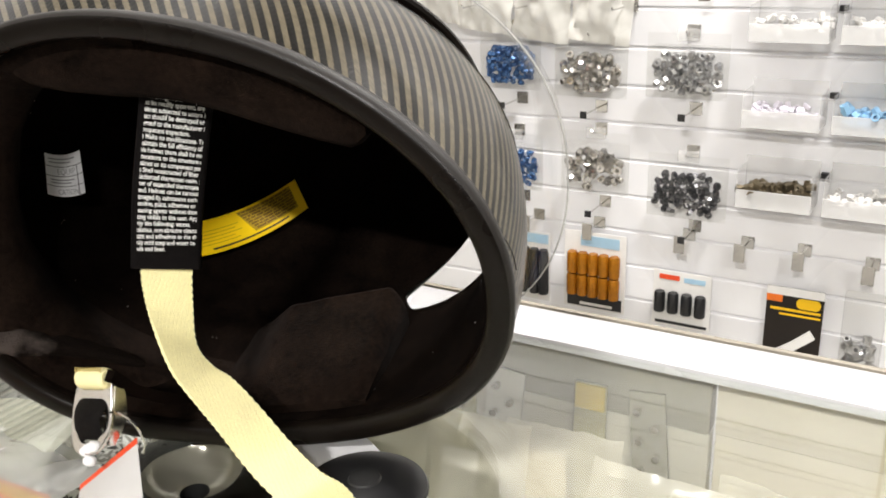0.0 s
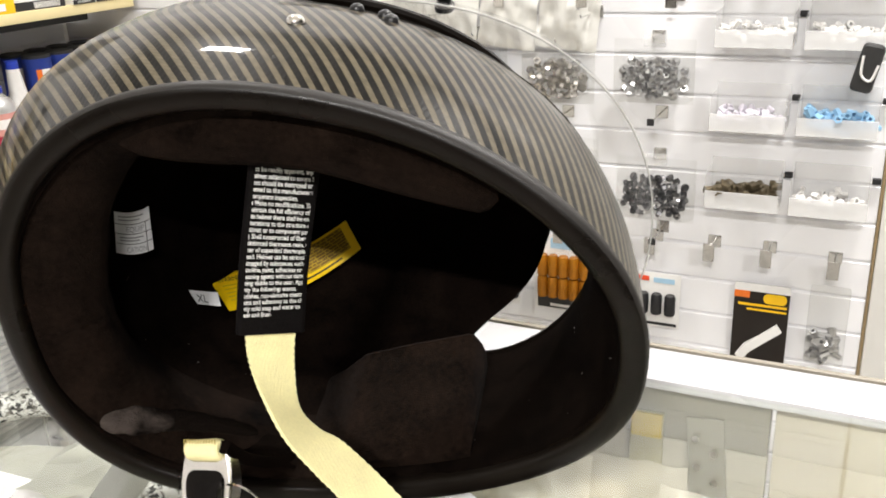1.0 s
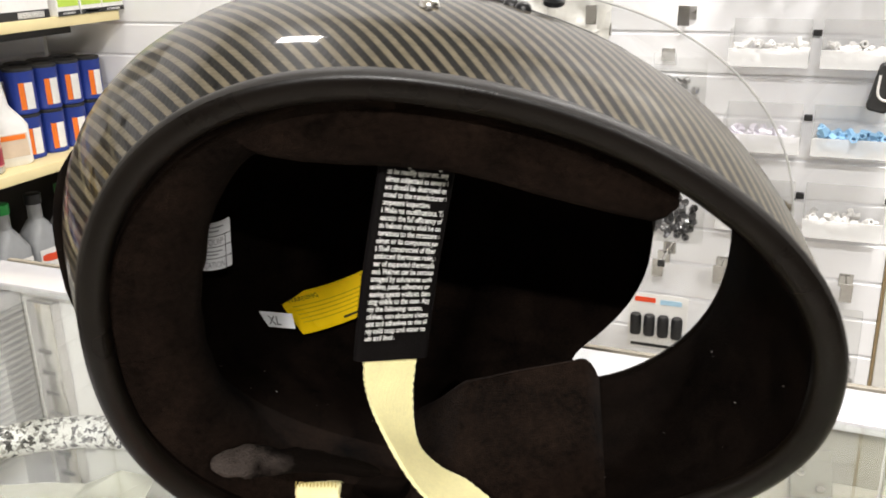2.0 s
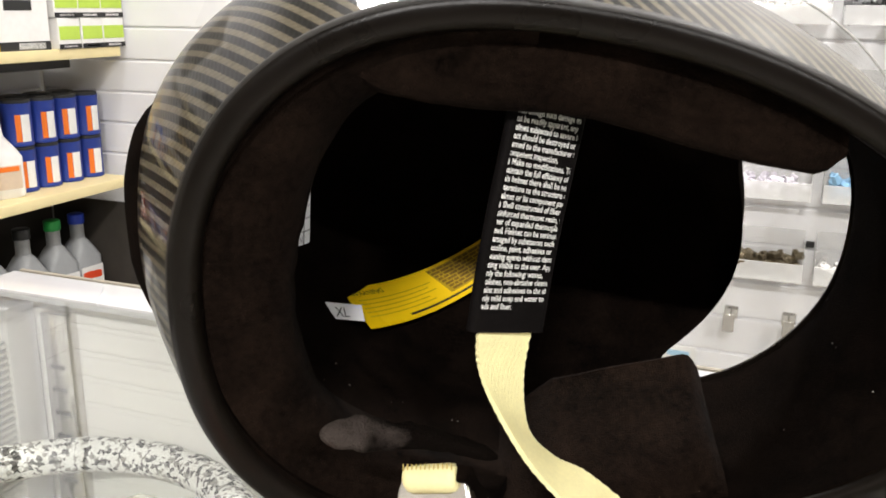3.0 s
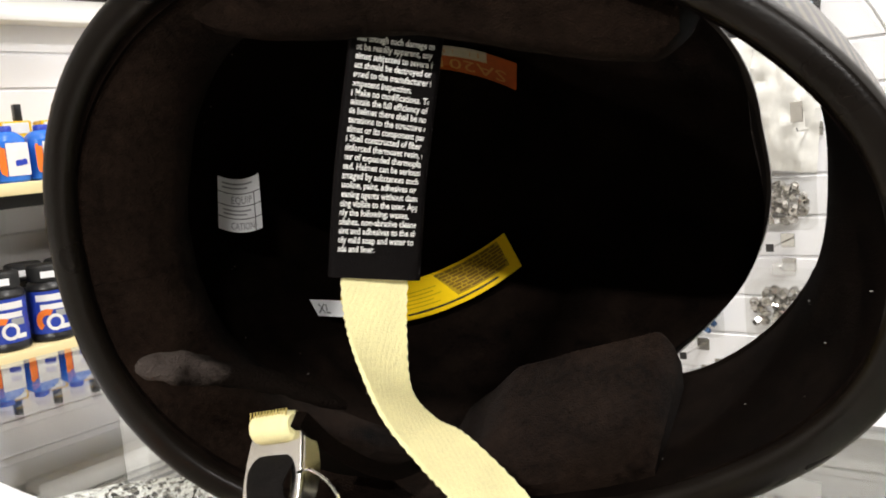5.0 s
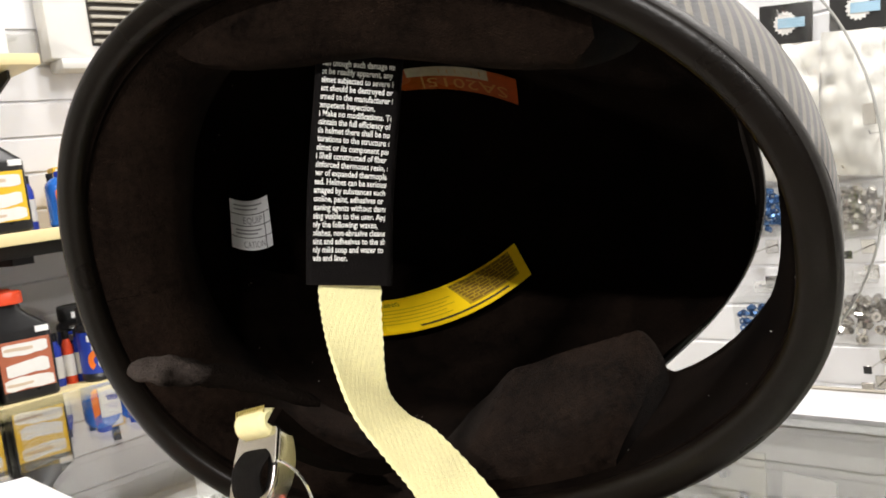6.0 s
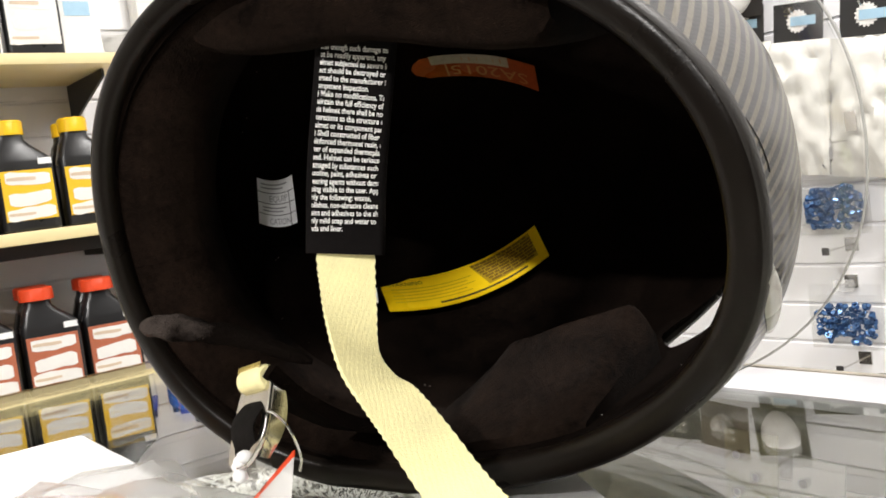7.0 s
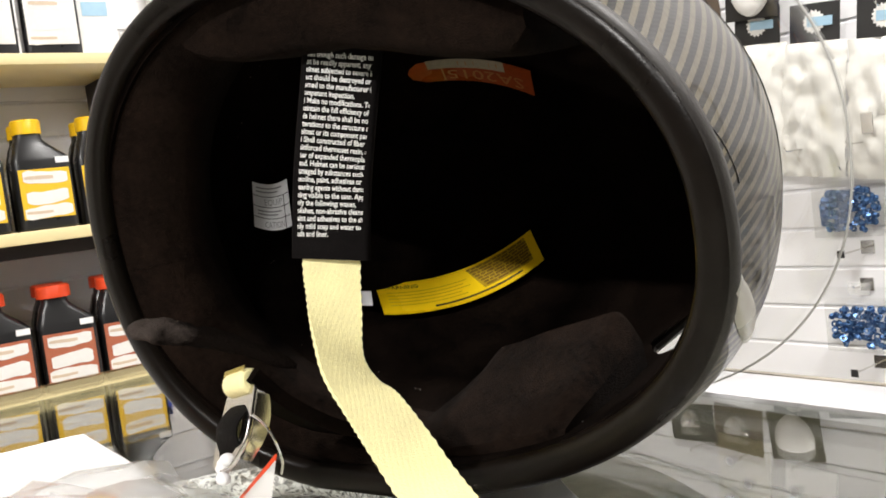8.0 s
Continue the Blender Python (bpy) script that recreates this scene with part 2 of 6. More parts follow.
def blob(bm, c, semi, rot=None, n=2.6, nu=28, nv=16, rough=0.0):
    """Soft cushion: a superellipsoid."""
    def pw(v, e):
        return math.copysign(abs(v) ** e, v)
    rings = []
    e = 2 / n
    rot = rot or Matrix.Identity(3)
    for j in range(1, nv):
        ph = -math.pi / 2 + math.pi * j / nv
        ring = []
        for i in range(nu):
            th = 2 * math.pi * i / nu
            p = Vector((semi[0] * pw(math.cos(ph), e) * pw(math.cos(th), e), semi[1] * pw(math.cos(ph), e) * pw(math.sin(th), e), semi[2] * pw(math.sin(ph), e)))
            if rough:
                p *= 1 + rough * noise.noise(p * 40)
            ring.append(Vector(c) + rot @ p)
        rings.append(ring)
    return loft(bm, rings)


def ribbon(bm, pts, widths, thick, mi=0):
    """Flat strap: centre points with their width vectors."""
    rings = []
    n = len(pts)
    for i in range(n):
        p, w = Vector(pts[i]), Vector(widths[i])
        t = (Vector(pts[min(i + 1, n - 1)]) - Vector(pts[max(i - 1, 0)])).normalized()
        nn = t.cross(w).normalized() * thick / 2
        rings.append([p - w / 2 - nn, p + w / 2 - nn, p + w / 2 + nn, p - w / 2 + nn])
    return loft(bm, rings, mi=mi)


def smooth_line(pts, n):
    """Catmull-Rom line through points."""
    pts = [Vector(p) for p in pts]
    ext = [2 * pts[0] - pts[1]] + pts + [2 * pts[-1] - pts[-2]]
    out = []
    for i in range(1, len(ext) - 2):
        a, b, c, d = ext[i - 1:i + 3]
        for k in range(n):
            s = k / n
            out.append(0.5 * (2 * b + (c - a) * s + (2 * a - 5 * b + 4 * c - d) * s * s + (3 * b - a - 3 * c + d) * s ** 3))
    out.append(pts[-1])
    return out


def words(text, height, bold=0.0):
    """Letters of the built-in font as a flat bmesh in the xy plane, from the lower left."""
    cu = bpy.data.curves.new("letters", "FONT")
    cu.body, cu.size, cu.resolution_u = text, height * 1.38, 2
    cu.offset = height * bold
    ob = bpy.data.objects.new("letters", cu)
    scene.collection.objects.link(ob)
    me = bpy.data.meshes.new_from_object(ob.evaluated_get(bpy.context.evaluated_depsgraph_get()))
    bm = bmesh.new()
    bm.from_mesh(me)
    bpy.data.objects.remove(ob)
    bpy.data.meshes.remove(me)
    bpy.data.curves.remove(cu)
    return bm


# ---- the shop's shell ----
XL, XR, YB, YF = -1.95, 2.6, 1.70, -4.2
single("floor", new_box((XL, YF, -0.1), (XR, YB, 0)), M_FLOOR, "plain grey vinyl shop floor", "floor", "structure", smooth=False)
single("ceiling", new_box((XL - 0.1, YF - 0.1, CEIL), (XR + 0.1, YB + 0.1, CEIL + 0.1)), M_CEIL, "white board shop ceiling", "ceiling", "structure", smooth=False)
single("wall_left", new_box((XL - 0.1, YF - 0.1, 0), (XL, YB + 0.1, CEIL)), M_PAINT, "white painted wall behind the shelves", "wall", "structure", smooth=False)
# dark grey walls are unseen, added to cut bounce light and pale reflections
single("wall_right", new_box((XR, YF - 0.1, 0), (XR + 0.1, YB + 0.1, CEIL)), M_DARKWALL, "unseen side wall, dark grey to cut bounce light", "wall", "structure", smooth=False)
single("wall_back", new_box((XL, YB, 0), (0.6, YB + 0.1, CEIL)), M_PAINT, "white painted wall behind the slat panels", "wall", "structure", smooth=False)
single("wall_back_far", new_box((0.6, YB, 0), (XR, YB + 0.1, CEIL)), M_DARKWALL, "unseen dark grey wall added to darken the shell's reflections", "wall", "structure", smooth=False)
single("wall_front", new_box((XL, YF - 0.1, 0), (XR, YF, CEIL)), M_DARKWALL, "unseen front wall, dark grey to cut fill light", "wall", "structure", smooth=False)

M_TUBE = bpy.data.materials.new("lit_diffuser")
M_TUBE.use_nodes = True
M_TUBE.node_tree.nodes["Principled BSDF"].inputs["Emission Color"].default_value = (1, 0.975, 0.94, 1)
M_TUBE.node_tree.nodes["Principled BSDF"].inputs["Emission Strength"].default_value = 6.0
for lx, ly, sx, sy, w in LAMPS:
    lamp = thing("ceiling_light", "white ceiling light with a lit diffuser", "ceiling light", pose(lx, ly, CEIL), "ceiling lights")
    bm = bmesh.new()
    for q in ((-1, 0), (1, 0)):
        box(bm, (q[0] * sx / 2 - 0.01, -sy / 2, -0.09), (q[0] * sx / 2 + 0.01, sy / 2, 0), 0.003)
    for q in (-1, 1):
        box(bm, (-sx / 2 + 0.01, q * sy / 2 - 0.01, -0.09), (sx / 2 - 0.01, q * sy / 2 + 0.01, 0), 0.003)
    part("frame", bm, M_WHITE, lamp)
    part("diffuser", new_box((-sx / 2 + 0.012, -sy / 2 + 0.012, -0.07), (sx / 2 - 0.012, sy / 2 - 0.012, -0.06)), M_TUBE, lamp, "lit white diffuser")

SLAT = 0.0722
slatwall = thing("slat_wall", "white slatted display wall with horizontal grooves", "slat wall", kind="structure")
GROOVE0 = 1.027
k0 = -14
while GROOVE0 + k0 * SLAT < 0.05:
    k0 += 1
bm = bmesh.new()
sx0, sx1 = XL + 0.036, -0.035
prof = [(0.0, 0.0), (0.0, SLAT - 0.008), (-0.002, SLAT - 0.006), (-0.0055, SLAT - 0.003), (-0.0055, SLAT - 0.0002), (-0.016, SLAT - 0.0002), (-0.016, 0.0)]
rings = [[(x, YB - 0.016 - p[0] - 0.016, p[1]) for p in prof] for x in (sx0, sx1)]
loft(bm, rings)
bmesh.ops.recalc_face_normals(bm, faces=bm.faces)
ME_SLAT = mesh_of(bm, "slat", M_WALLW, False)
k = k0
while GROOVE0 + k * SLAT < 2.4:
    share("slat", ME_SLAT, slatwall, pose(0, 0, GROOVE0 + k * SLAT))
    k += 1
part("backing_board", new_box((sx0, YB - 0.015, 0.0), (sx1, YB - 0.002, 2.45)), M_WALLW, slatwall)
WY = YB - 0.034

# plain white panel beside the slats, with a brown edge strip
cup = thing("wall_panel", "plain white wall panel with a thin brown edge strip", "wall panel", pose(0, 0, 0), kind="structure")
part("board", new_box((-0.0285, YB - 0.034, 0.02), (0.9, YB - 0.004, 2.40), 0.003), M_WHITE, cup)
part("edge_strip", new_box((-0.0345, YB - 0.037, 0.02), (-0.0290, YB - 0.004, 2.40), 0.001), mat("brown_edge", (0.30, 0.22, 0.12), 0.5, grain=0.2), cup, "brown edge strip")

# ---- glass counter ----
CT = 0.98
cx0, cx1, cy0, cy1 = -0.885, 0.95, 0.13, 0.582
M_LIP = mat("cream_panel", (0.58, 0.54, 0.425), 0.4, grain=0.12, scale=14)
counter = thing("glass_showcase", "glass display counter with white metal rails", "display counter", pose(0, 0, 0))
panes = []
panes.append(part("glass_top", new_box((cx0 + 0.004, cy0 + 0.01, CT - 0.008), (cx1, cy1 - 0.0475, CT), 0.0008), M_TOPGLASS, counter, "clear glass counter top", smooth=False))
part("back_rail", new_box((cx0, cy1 - 0.047, CT - 0.006), (cx1, cy1, CT + 0.002), 0.002), M_ALU, counter, "white rear top rail")
part("rail_gap", new_box((cx0, cy1 + 0.0005, CT - 0.012), (cx1, cy1 + 0.0045, CT - 0.001)), M_BLACKMAT, counter, "dark joint behind the rail", smooth=False)
part("rear_lip", new_box((cx0, cy1 + 0.005, CT - 0.020), (cx1, cy1 + 0.010, CT + 0.001), 0.001), mat("worn_lip", (0.30, 0.27, 0.215), 0.45, grain=0.2, scale=40), counter, "worn grey-brown rear lip")
panes.append(part("end_glass", new_box((cx0 + 0.001, cy0 + 0.03, 0.42), (cx0 + 0.007, cy1 - 0.06, CT - 0.0085)), M_GLASS, counter, "clear glass end panel", smooth=False))
panes.append(part("front_glass", new_box((cx0 + 0.008, cy0 + 0.012, 0.42), (cx1, cy0 + 0.018, CT - 0.0085)), M_GLASS, counter, "clear glass front panel", smooth=False))
part("back_panel", new_box((cx0 + 0.02, cy1 - 0.022, 0.42), (-0.52, cy1 - 0.010, CT - 0.0125), 0.001), M_WHITE, counter, "white sliding back panel")
part("back_panel", new_box((-0.515, cy1 - 0.022, 0.42), (-0.105, cy1 - 0.010, 0.922), 0.001), mat("olive_panel", (0.44, 0.42, 0.335), 0.4, grain=0.12, scale=14), counter, "dull olive sliding back panel")
part("back_panel", new_box((-0.102, cy1 - 0.018, 0.42), (cx1, cy1 - 0.006, 0.922), 0.001), M_LIP, counter, "cream sliding back panel")
part("rail_strip", new_box((-0.515, cy1 - 0.024, 0.923), (-0.105, cy1 - 0.008, CT - 0.0065), 0.001), mat("olive_strip", (0.24, 0.228, 0.172), 0.3, grain=0.06, scale=6), counter, "dull olive strip under the rear rail")
part("rail_strip", new_box((-0.102, cy1 - 0.020, 0.923), (cx1, cy1 - 0.006, CT - 0.0065), 0.001), M_LIP, counter, "cream strip under the rear rail")
panes.append(part("shelf_glass", new_box((cx0 + 0.02, cy0 + 0.03, 0.826), (cx1, cy1 - 0.024, 0.832)), M_GLASS, counter, "clear glass shelf", smooth=False))
for pane in panes:
    pane.visible_shadow = False
part("base", new_box((cx0, cy0 + 0.01, 0.0), (cx1, cy1, 0.418), 0.004), M_WHITE, counter, "white base cabinet")

part("corner_post", new_box((cx0 + 0.002, cy1 - 0.056, 0.420), (cx0 + 0.045, cy1 - 0.024, CT - 0.0125), 0.003), M_ALU, counter, "white corner post")
part("deck", new_box((cx0 + 0.008, cy0 + 0.02, 0.70), (cx1, cy1 - 0.058, 0.716), 0.001), M_DECK, counter, "beige display deck")
std = part("shelf_standard", new_box((cx0 + 0.060, cy1 - 0.034, 0.718), (cx0 + 0.090, cy1 - 0.0225, CT - 0.02), 0.001), M_STEEL, counter, "slotted steel shelf standard")
slot = mesh_of(new_box((-0.008, -0.0006, -0.002), (0.008, 0.0, 0.002)), "slot", M_INK, False)
for k in range(9):
    share("slot", slot, std, Matrix.Translation((cx0 + 0.075, cy1 - 0.0342, 0.735 + 0.022 * k)))

# left wall: the same slats, turned
leftwall = thing("slat_wall", "white slatted display wall behind the oil shelves", "slat wall", kind="structure")
bm = bmesh.new()
rings = [[(XL + 0.032 + p[0], y, p[1]) for p in prof] for y in (YB - 0.04, -1.2)]
loft(bm, rings)
bmesh.ops.recalc_face_normals(bm, faces=bm.faces)
ME_SLAT2 = mesh_of(bm, "slat", M_WALLW, False)
k = k0
while GROOVE0 + k * SLAT < 2.4:
    share("slat", ME_SLAT2, leftwall, pose(0, 0, GROOVE0 + k * SLAT))
    k += 1
part("backing_board", new_box((XL + 0.002, -1.2, 0.0), (XL + 0.015, YB - 0.04, 2.45)), M_WALLW, leftwall)

# shelves on the left wall
SF = -1.66
BOARDS = {}
for nm, z0, z1, y0, y1 in (("A", 0.810, 0.832, -0.6, 1.645), ("B", 1.105, 1.127, -0.6, 1.645), ("C", 1.415, 1.435, -0.6, 0.775)):
    sh = thing("shelf", "cream wooden shelf board on black steel brackets", "shelf", pose(0, 0, 0), "wall shelves")
    part("board", new_box((XL + 0.034, y0, z0), (SF, y1, z1), 0.002), M_SHELF, sh)
    if nm != "C":
        part("rail", new_box((-1.79, y0 + 0.04, z0 - 0.026), (-1.765, 1.60, z0 - 0.0005), 0.002), M_BLACKMAT, sh, "black steel rail under the board")
    for by in (-0.45, 0.16, 0.735, 1.30):
        if nm != "C":
            part("bracket", new_box((XL + 0.034, by - 0.02, z0 - 0.040), (-1.792, by + 0.02, z0 - 0.0005), 0.001), M_BLACKMAT, sh, "black steel bracket", smooth=False)
        elif by < y1:
            bm = bmesh.new()
            rings = [[(XL + 0.034, by + o, z0 - 0.001), (SF - 0.05, by + o, z0 - 0.001), (SF - 0.05, by + o, z0 - 0.016), (XL + 0.05, by + o, z0 - 0.075), (XL + 0.034, by + o, z0 - 0.075)] for o in (-0.0025, 0.0025)]
            loft(bm, rings)
            bmesh.ops.recalc_face_normals(bm, faces=bm.faces)
            part("bracket", bm, M_BLACKMAT, sh, "black steel bracket", smooth=False)
    BOARDS[nm] = z1


# ---- the helmet ----
HELM = Matrix(((0.960, -0.057, -0.275, -0.3024), (0.281, 0.129, 0.951, 0.3188), (-0.019, -0.990, 0.140, 1.1015), (0, 0, 0, 1)))
helmet = thing("racing_helmet", "carbon fibre full-face racing helmet lying on its side on the counter", "helmet", HELM)
RA, RB, REGG, RN, RBOW = 0.1588, 0.1187, -0.183, 2.22, -0.020
ZT, ZQ = 0.250, 0.12
# front, rear and half width of the skin by height over the rim
PROFILE = ((0.0, 0.1575, -0.1565, 0.1187), (0.03, 0.157, -0.179, 0.1290), (0.06, 0.1535, -0.198, 0.1335), (0.09, 0.1465, -0.208, 0.1325), (0.12, 0.1375, -0.212, 0.1285))


def ease(z):
    z = min(max(z, 0.0), ZQ)
    zs = [p[0] for p in PROFILE]
    k = min(int(z / 0.03), 3)
    f = (z - zs[k]) / 0.03
    out = []
    for c in (1, 2, 3):
        a, b = PROFILE[k][c], PROFILE[k + 1][c]
        ma = (PROFILE[k + 1][c] - PROFILE[max(k - 1, 0)][c]) / (2 if k else 1)
        mb = (PROFILE[min(k + 2, 4)][c] - PROFILE[k][c]) / (2 if k < 3 else 1)
        out.append((2 * f ** 3 - 3 * f * f + 1) * a + (f ** 3 - 2 * f * f + f) * ma + (-2 * f ** 3 + 3 * f * f) * b + (f ** 3 - f * f) * mb)
    return out


def shell_point(th, v, inset=0.0):
    """Outer skin: th about the crown axis (0: face), v from rim (0) to crown (1); inset moves inwards."""
    c, s = math.cos(th), math.sin(th)
    r = (abs(c) ** RN + abs(s) ** RN) ** (-1 / RN)
    ux, uy = c * r, s * r
    z = v * ZT
    fr, re, B = ease(z)
    k = 1.0
    if z > ZQ:
        k = max(0.0, 1 - ((z - ZQ) / (ZT - ZQ)) ** 2.2) ** (1 / 2.2)
    fr, re, B = fr - inset, re + inset, B - inset
    mid = -0.037 if z > ZQ else (fr + re) / 2
    x = mid + (((fr - mid) if ux > 0 else (mid - re)) * ux * k if z > ZQ else (fr - re) / 2 * ux)
    egg = REGG + (0.10 * min(1.0, z / 0.08))
    y = B * k * uy * (1 + egg * ux)
    zz = z + RBOW * ux * ux * (1 - v) ** 2
    if z >= ZQ:
        zz -= inset * ((z - ZQ) / (ZT - ZQ))
    y = min(y, (0.1195 + 0.14 * zz) / 0.99 - inset)
    return Vector((x, y, zz))


def cavity_point(th, v):
    """Inner skin of the padding."""
    c, s = math.cos(th), math.sin(th)
    sq = 2.1 + (0.6 * min(1.0, v / 0.33) if c > 0 else 0.0) * min(1.0, abs(c) * 2.5)
    r = (abs(c) ** sq + abs(s) ** sq) ** (-1 / sq)
    ux, uy = c * r, s * r
    t = min(1.0, v / 0.33)
    e = t * t * (3 - 2 * t)
    top = ZT - 0.024
    z = v * top
    zc = 0.095
    k = 1.0 if z < zc else max(0.0, 1 - ((z - zc) / (top - zc)) ** 2.3) ** (1 / 2.3)
    A = (RA - 0.0125) * (1 - e) + 0.140 * e
    B = (RB - 0.011) * (1 - e) + 0.106 * e
    egg = REGG * (1 - e) - 0.03 * e
    zz = z + 0.002 * (1 - e) + RBOW * ux * ux * (1 - v) ** 2
    x = A * k * ux - 0.0115 * e
    if ux > 0:
        x += 0.004 * e * k * ux
    y = B * k * uy * (1 + egg * ux * k)
    # fuller padding on one side of the chin bar
    g = 1 - 0.034 * math.exp(-((math.atan2(s, c) - 0.65) / 0.36) ** 2 - ((z - 0.085) / 0.035) ** 2)
    return Vector((x * g, y * g, zz))


# the eye port: a wide arch above, a flatter edge towards the chin
P_Z, P_UP, P_DOWN, P_MID = 0.1475, 0.0565, 0.0380, radians(-5)
P_ENDS = (radians(86), radians(64))
N_UP, N_DOWN = (2.0, 1.42), 4.2


def port_f(th, v):
    t = (th - P_MID + math.pi) % (2 * math.pi) - math.pi
    up = N_UP[t > 0]
    t = abs(t) / P_ENDS[t > 0]
    h = v * ZT - P_Z
    n, h = (up, h / P_UP) if h > 0 else (N_DOWN, -h / P_DOWN)
    return (t ** n + h ** n) ** (1 / n)


def port_snap(th, v):
    t = (th - P_MID + math.pi) % (2 * math.pi) - math.pi
    f = port_f(th, v)
    return P_MID + t / f, (P_Z + (v * ZT - P_Z) / f) / ZT


def port_edge(a):
    """Angle and height share of the port's edge in the direction a."""
    ca, sa = math.cos(a), math.sin(a)
    n, h = (N_UP[ca > 0], P_UP) if sa > 0 else (N_DOWN, P_DOWN)
    f = (abs(ca) ** n + abs(sa) ** n) ** (-1 / n)
    return P_MID + ca * f * P_ENDS[ca > 0], (P_Z + sa * f * h) / ZT


NT, NV = 168, 60


def skin(fo, fi, uv=False):
    """Closed skin between an outer and an inner surface, open at the rim and the port."""
    bm = bmesh.new()
    lay = bm.loops.layers.uv.new("UVMap")
    par = {}
    for i in range(NT):
        for j in range(NV):
            par[i, j] = (2 * math.pi * i / NT, 0.985 * j / (NV - 1))
    keep = {}
    for i in range(NT):
        for j in range(NV - 1):
            th, v = 2 * math.pi * (i + 0.5) / NT, 0.985 * (j + 0.5) / (NV - 1)
            keep[i, j] = port_f(th, v) > 1.0
    edge = set()
    for (i, j), k in keep.items():
        for di, dj in ((0, 0), (1, 0), (0, 1), (1, 1)):
            n = ((i + di) % NT, j + dj)
            around = [keep.get(((n[0] + a) % NT, n[1] + b)) for a in (-1, 0) for b in (-1, 0)]
            if True in around and False in around:
                edge.add(n)
    for n in edge:
        par[n] = port_snap(*par[n])
    vo = {n: bm.verts.new(fo(*p)) for n, p in par.items()}
    vi = {n: bm.verts.new(fi(*p)) for n, p in par.items()}
    co, ci = bm.verts.new(fo(0, 1.0)), bm.verts.new(fi(0, 1.0))

    def face(vs, ns=None):
        f = bm.faces.new(vs)
        if ns:
            for lp, n in zip(f.loops, ns):
                th, v = par[n]
                if n[0] == 0 and any(q[0] == NT - 1 for q in ns):
                    th += 2 * math.pi
                lp[lay].uv = (th * 0.155, v * 0.27)
        return f
    for (i, j), k in keep.items():
        a, b, c, d = (i, j), ((i + 1) % NT, j), ((i + 1) % NT, j + 1), (i, j + 1)
        if k:
            face((vo[a], vo[b], vo[c], vo[d]), (a, b, c, d))
            face((vi[d], vi[c], vi[b], vi[a]))
        else:
            for (p, q), other in (((a, b), (i, j - 1)), ((b, c), ((i + 1) % NT, j)), ((c, d), (i, j + 1)), ((d, a), ((i - 1) % NT, j))):
                if keep.get(other):
                    face((vo[p], vo[q], vi[q], vi[p]))
    for i in range(NT):
        a, b = (i, 0), ((i + 1) % NT, 0)
        face((vo[b], vo[a], vi[a], vi[b]))
        c, d = (i, NV - 1), ((i + 1) % NT, NV - 1)
        face((vo[c], vo[d], co))
        face((vi[d], vi[c], ci))
    bmesh.ops.recalc_face_normals(bm, faces=bm.faces)
    return bm


part("shell", skin(lambda t, v: shell_point(t, v), lambda t, v: shell_point(t, v, 0.004)), M_CARBON, helmet, "glossy carbon weave shell")
def liner_inside(th, v):
    """Inner skin of the padding, cut back round the upper edge of the port."""
    f = port_f(th, v)
    h = v * ZT - P_Z
    if f < 1.35 and h > -0.02:
        k = 1 + 0.07 * min(1.0, (1.35 - f) / 0.35) * min(1.0, (h + 0.02) / 0.03) / f
        t = (th - P_MID + math.pi) % (2 * math.pi) - math.pi
        th, v = P_MID + t * k, min(0.985, (P_Z + h * k) / ZT)
    return cavity_point(th, v)


part("liner", skin(lambda t, v: shell_point(t, v, 0.0045), liner_inside), M_FABRIC, helmet, "soft black fabric lining")

# rubber edging round the neck rim
bm = bmesh.new()
rings = []
for i in range(NT + 1):
    th = 2 * math.pi * i / NT
    p, q = shell_point(th, 0.0), shell_point(th, 0.0, 0.020)
    inw = (q - p)
    inw.z = 0
    inw.normalize()
    z = Vector((0, 0, 1))
    ring = []
    for k in range(14):
        a = 2 * math.pi * k / 14
        ca, sa = math.cos(a), math.sin(a)
        ring.append(p + inw * (0.0052 + math.copysign(abs(ca) ** 0.7, ca) * 0.0066) + z * (0.002 + math.copysign(abs(sa) ** 0.7, sa) * 0.0055))
    rings.append(ring)
loft(bm, rings, cap=False)
for i, f in enumerate(bm.faces):
    f.material_index = 1 if math.cos(2 * math.pi * (i % 14 + 0.5) / 14) < 0.15 and math.sin(2 * math.pi * (i % 14 + 0.5) / 14) > -0.9 else 0
bmesh.ops.remove_doubles(bm, verts=bm.verts, dist=1e-6)
bmesh.ops.recalc_face_normals(bm, faces=bm.faces)
part("edge_trim", bm, [M_RUBBER, M_TRIM], helmet, "black rubber edge trim with a grey outer face")

# gasket round the eye port
bm = bmesh.new()
pts = []
for i in range(120):
    a = 2 * math.pi * i / 120
    pts.append(shell_point(*port_edge(a), 0.0028))
tube(bm, pts, 0.0034, 8, closed=True)
part("port_gasket", bm, M_RUBBER, helmet, "black rubber port gasket")

# neck roll: a padded ridge round the rear of the opening, in two lengths with a seam
def wall_inward(th, v):
    a, b = cavity_point(th - 0.02, v), cavity_point(th + 0.02, v)
    d = b - a
    n = Vector((-d.y, d.x, 0)).normalized()
    return n if n.dot(cavity_point(th, v)) < 0 else -n


def between(x, table):
    for (xa, ya), (xb, yb) in zip(table, table[1:]):
        if x <= xb:
            f = min(max((x - xa) / (xb - xa), 0.0), 1.0)
            return ya + (yb - ya) * f
    return table[-1][1]


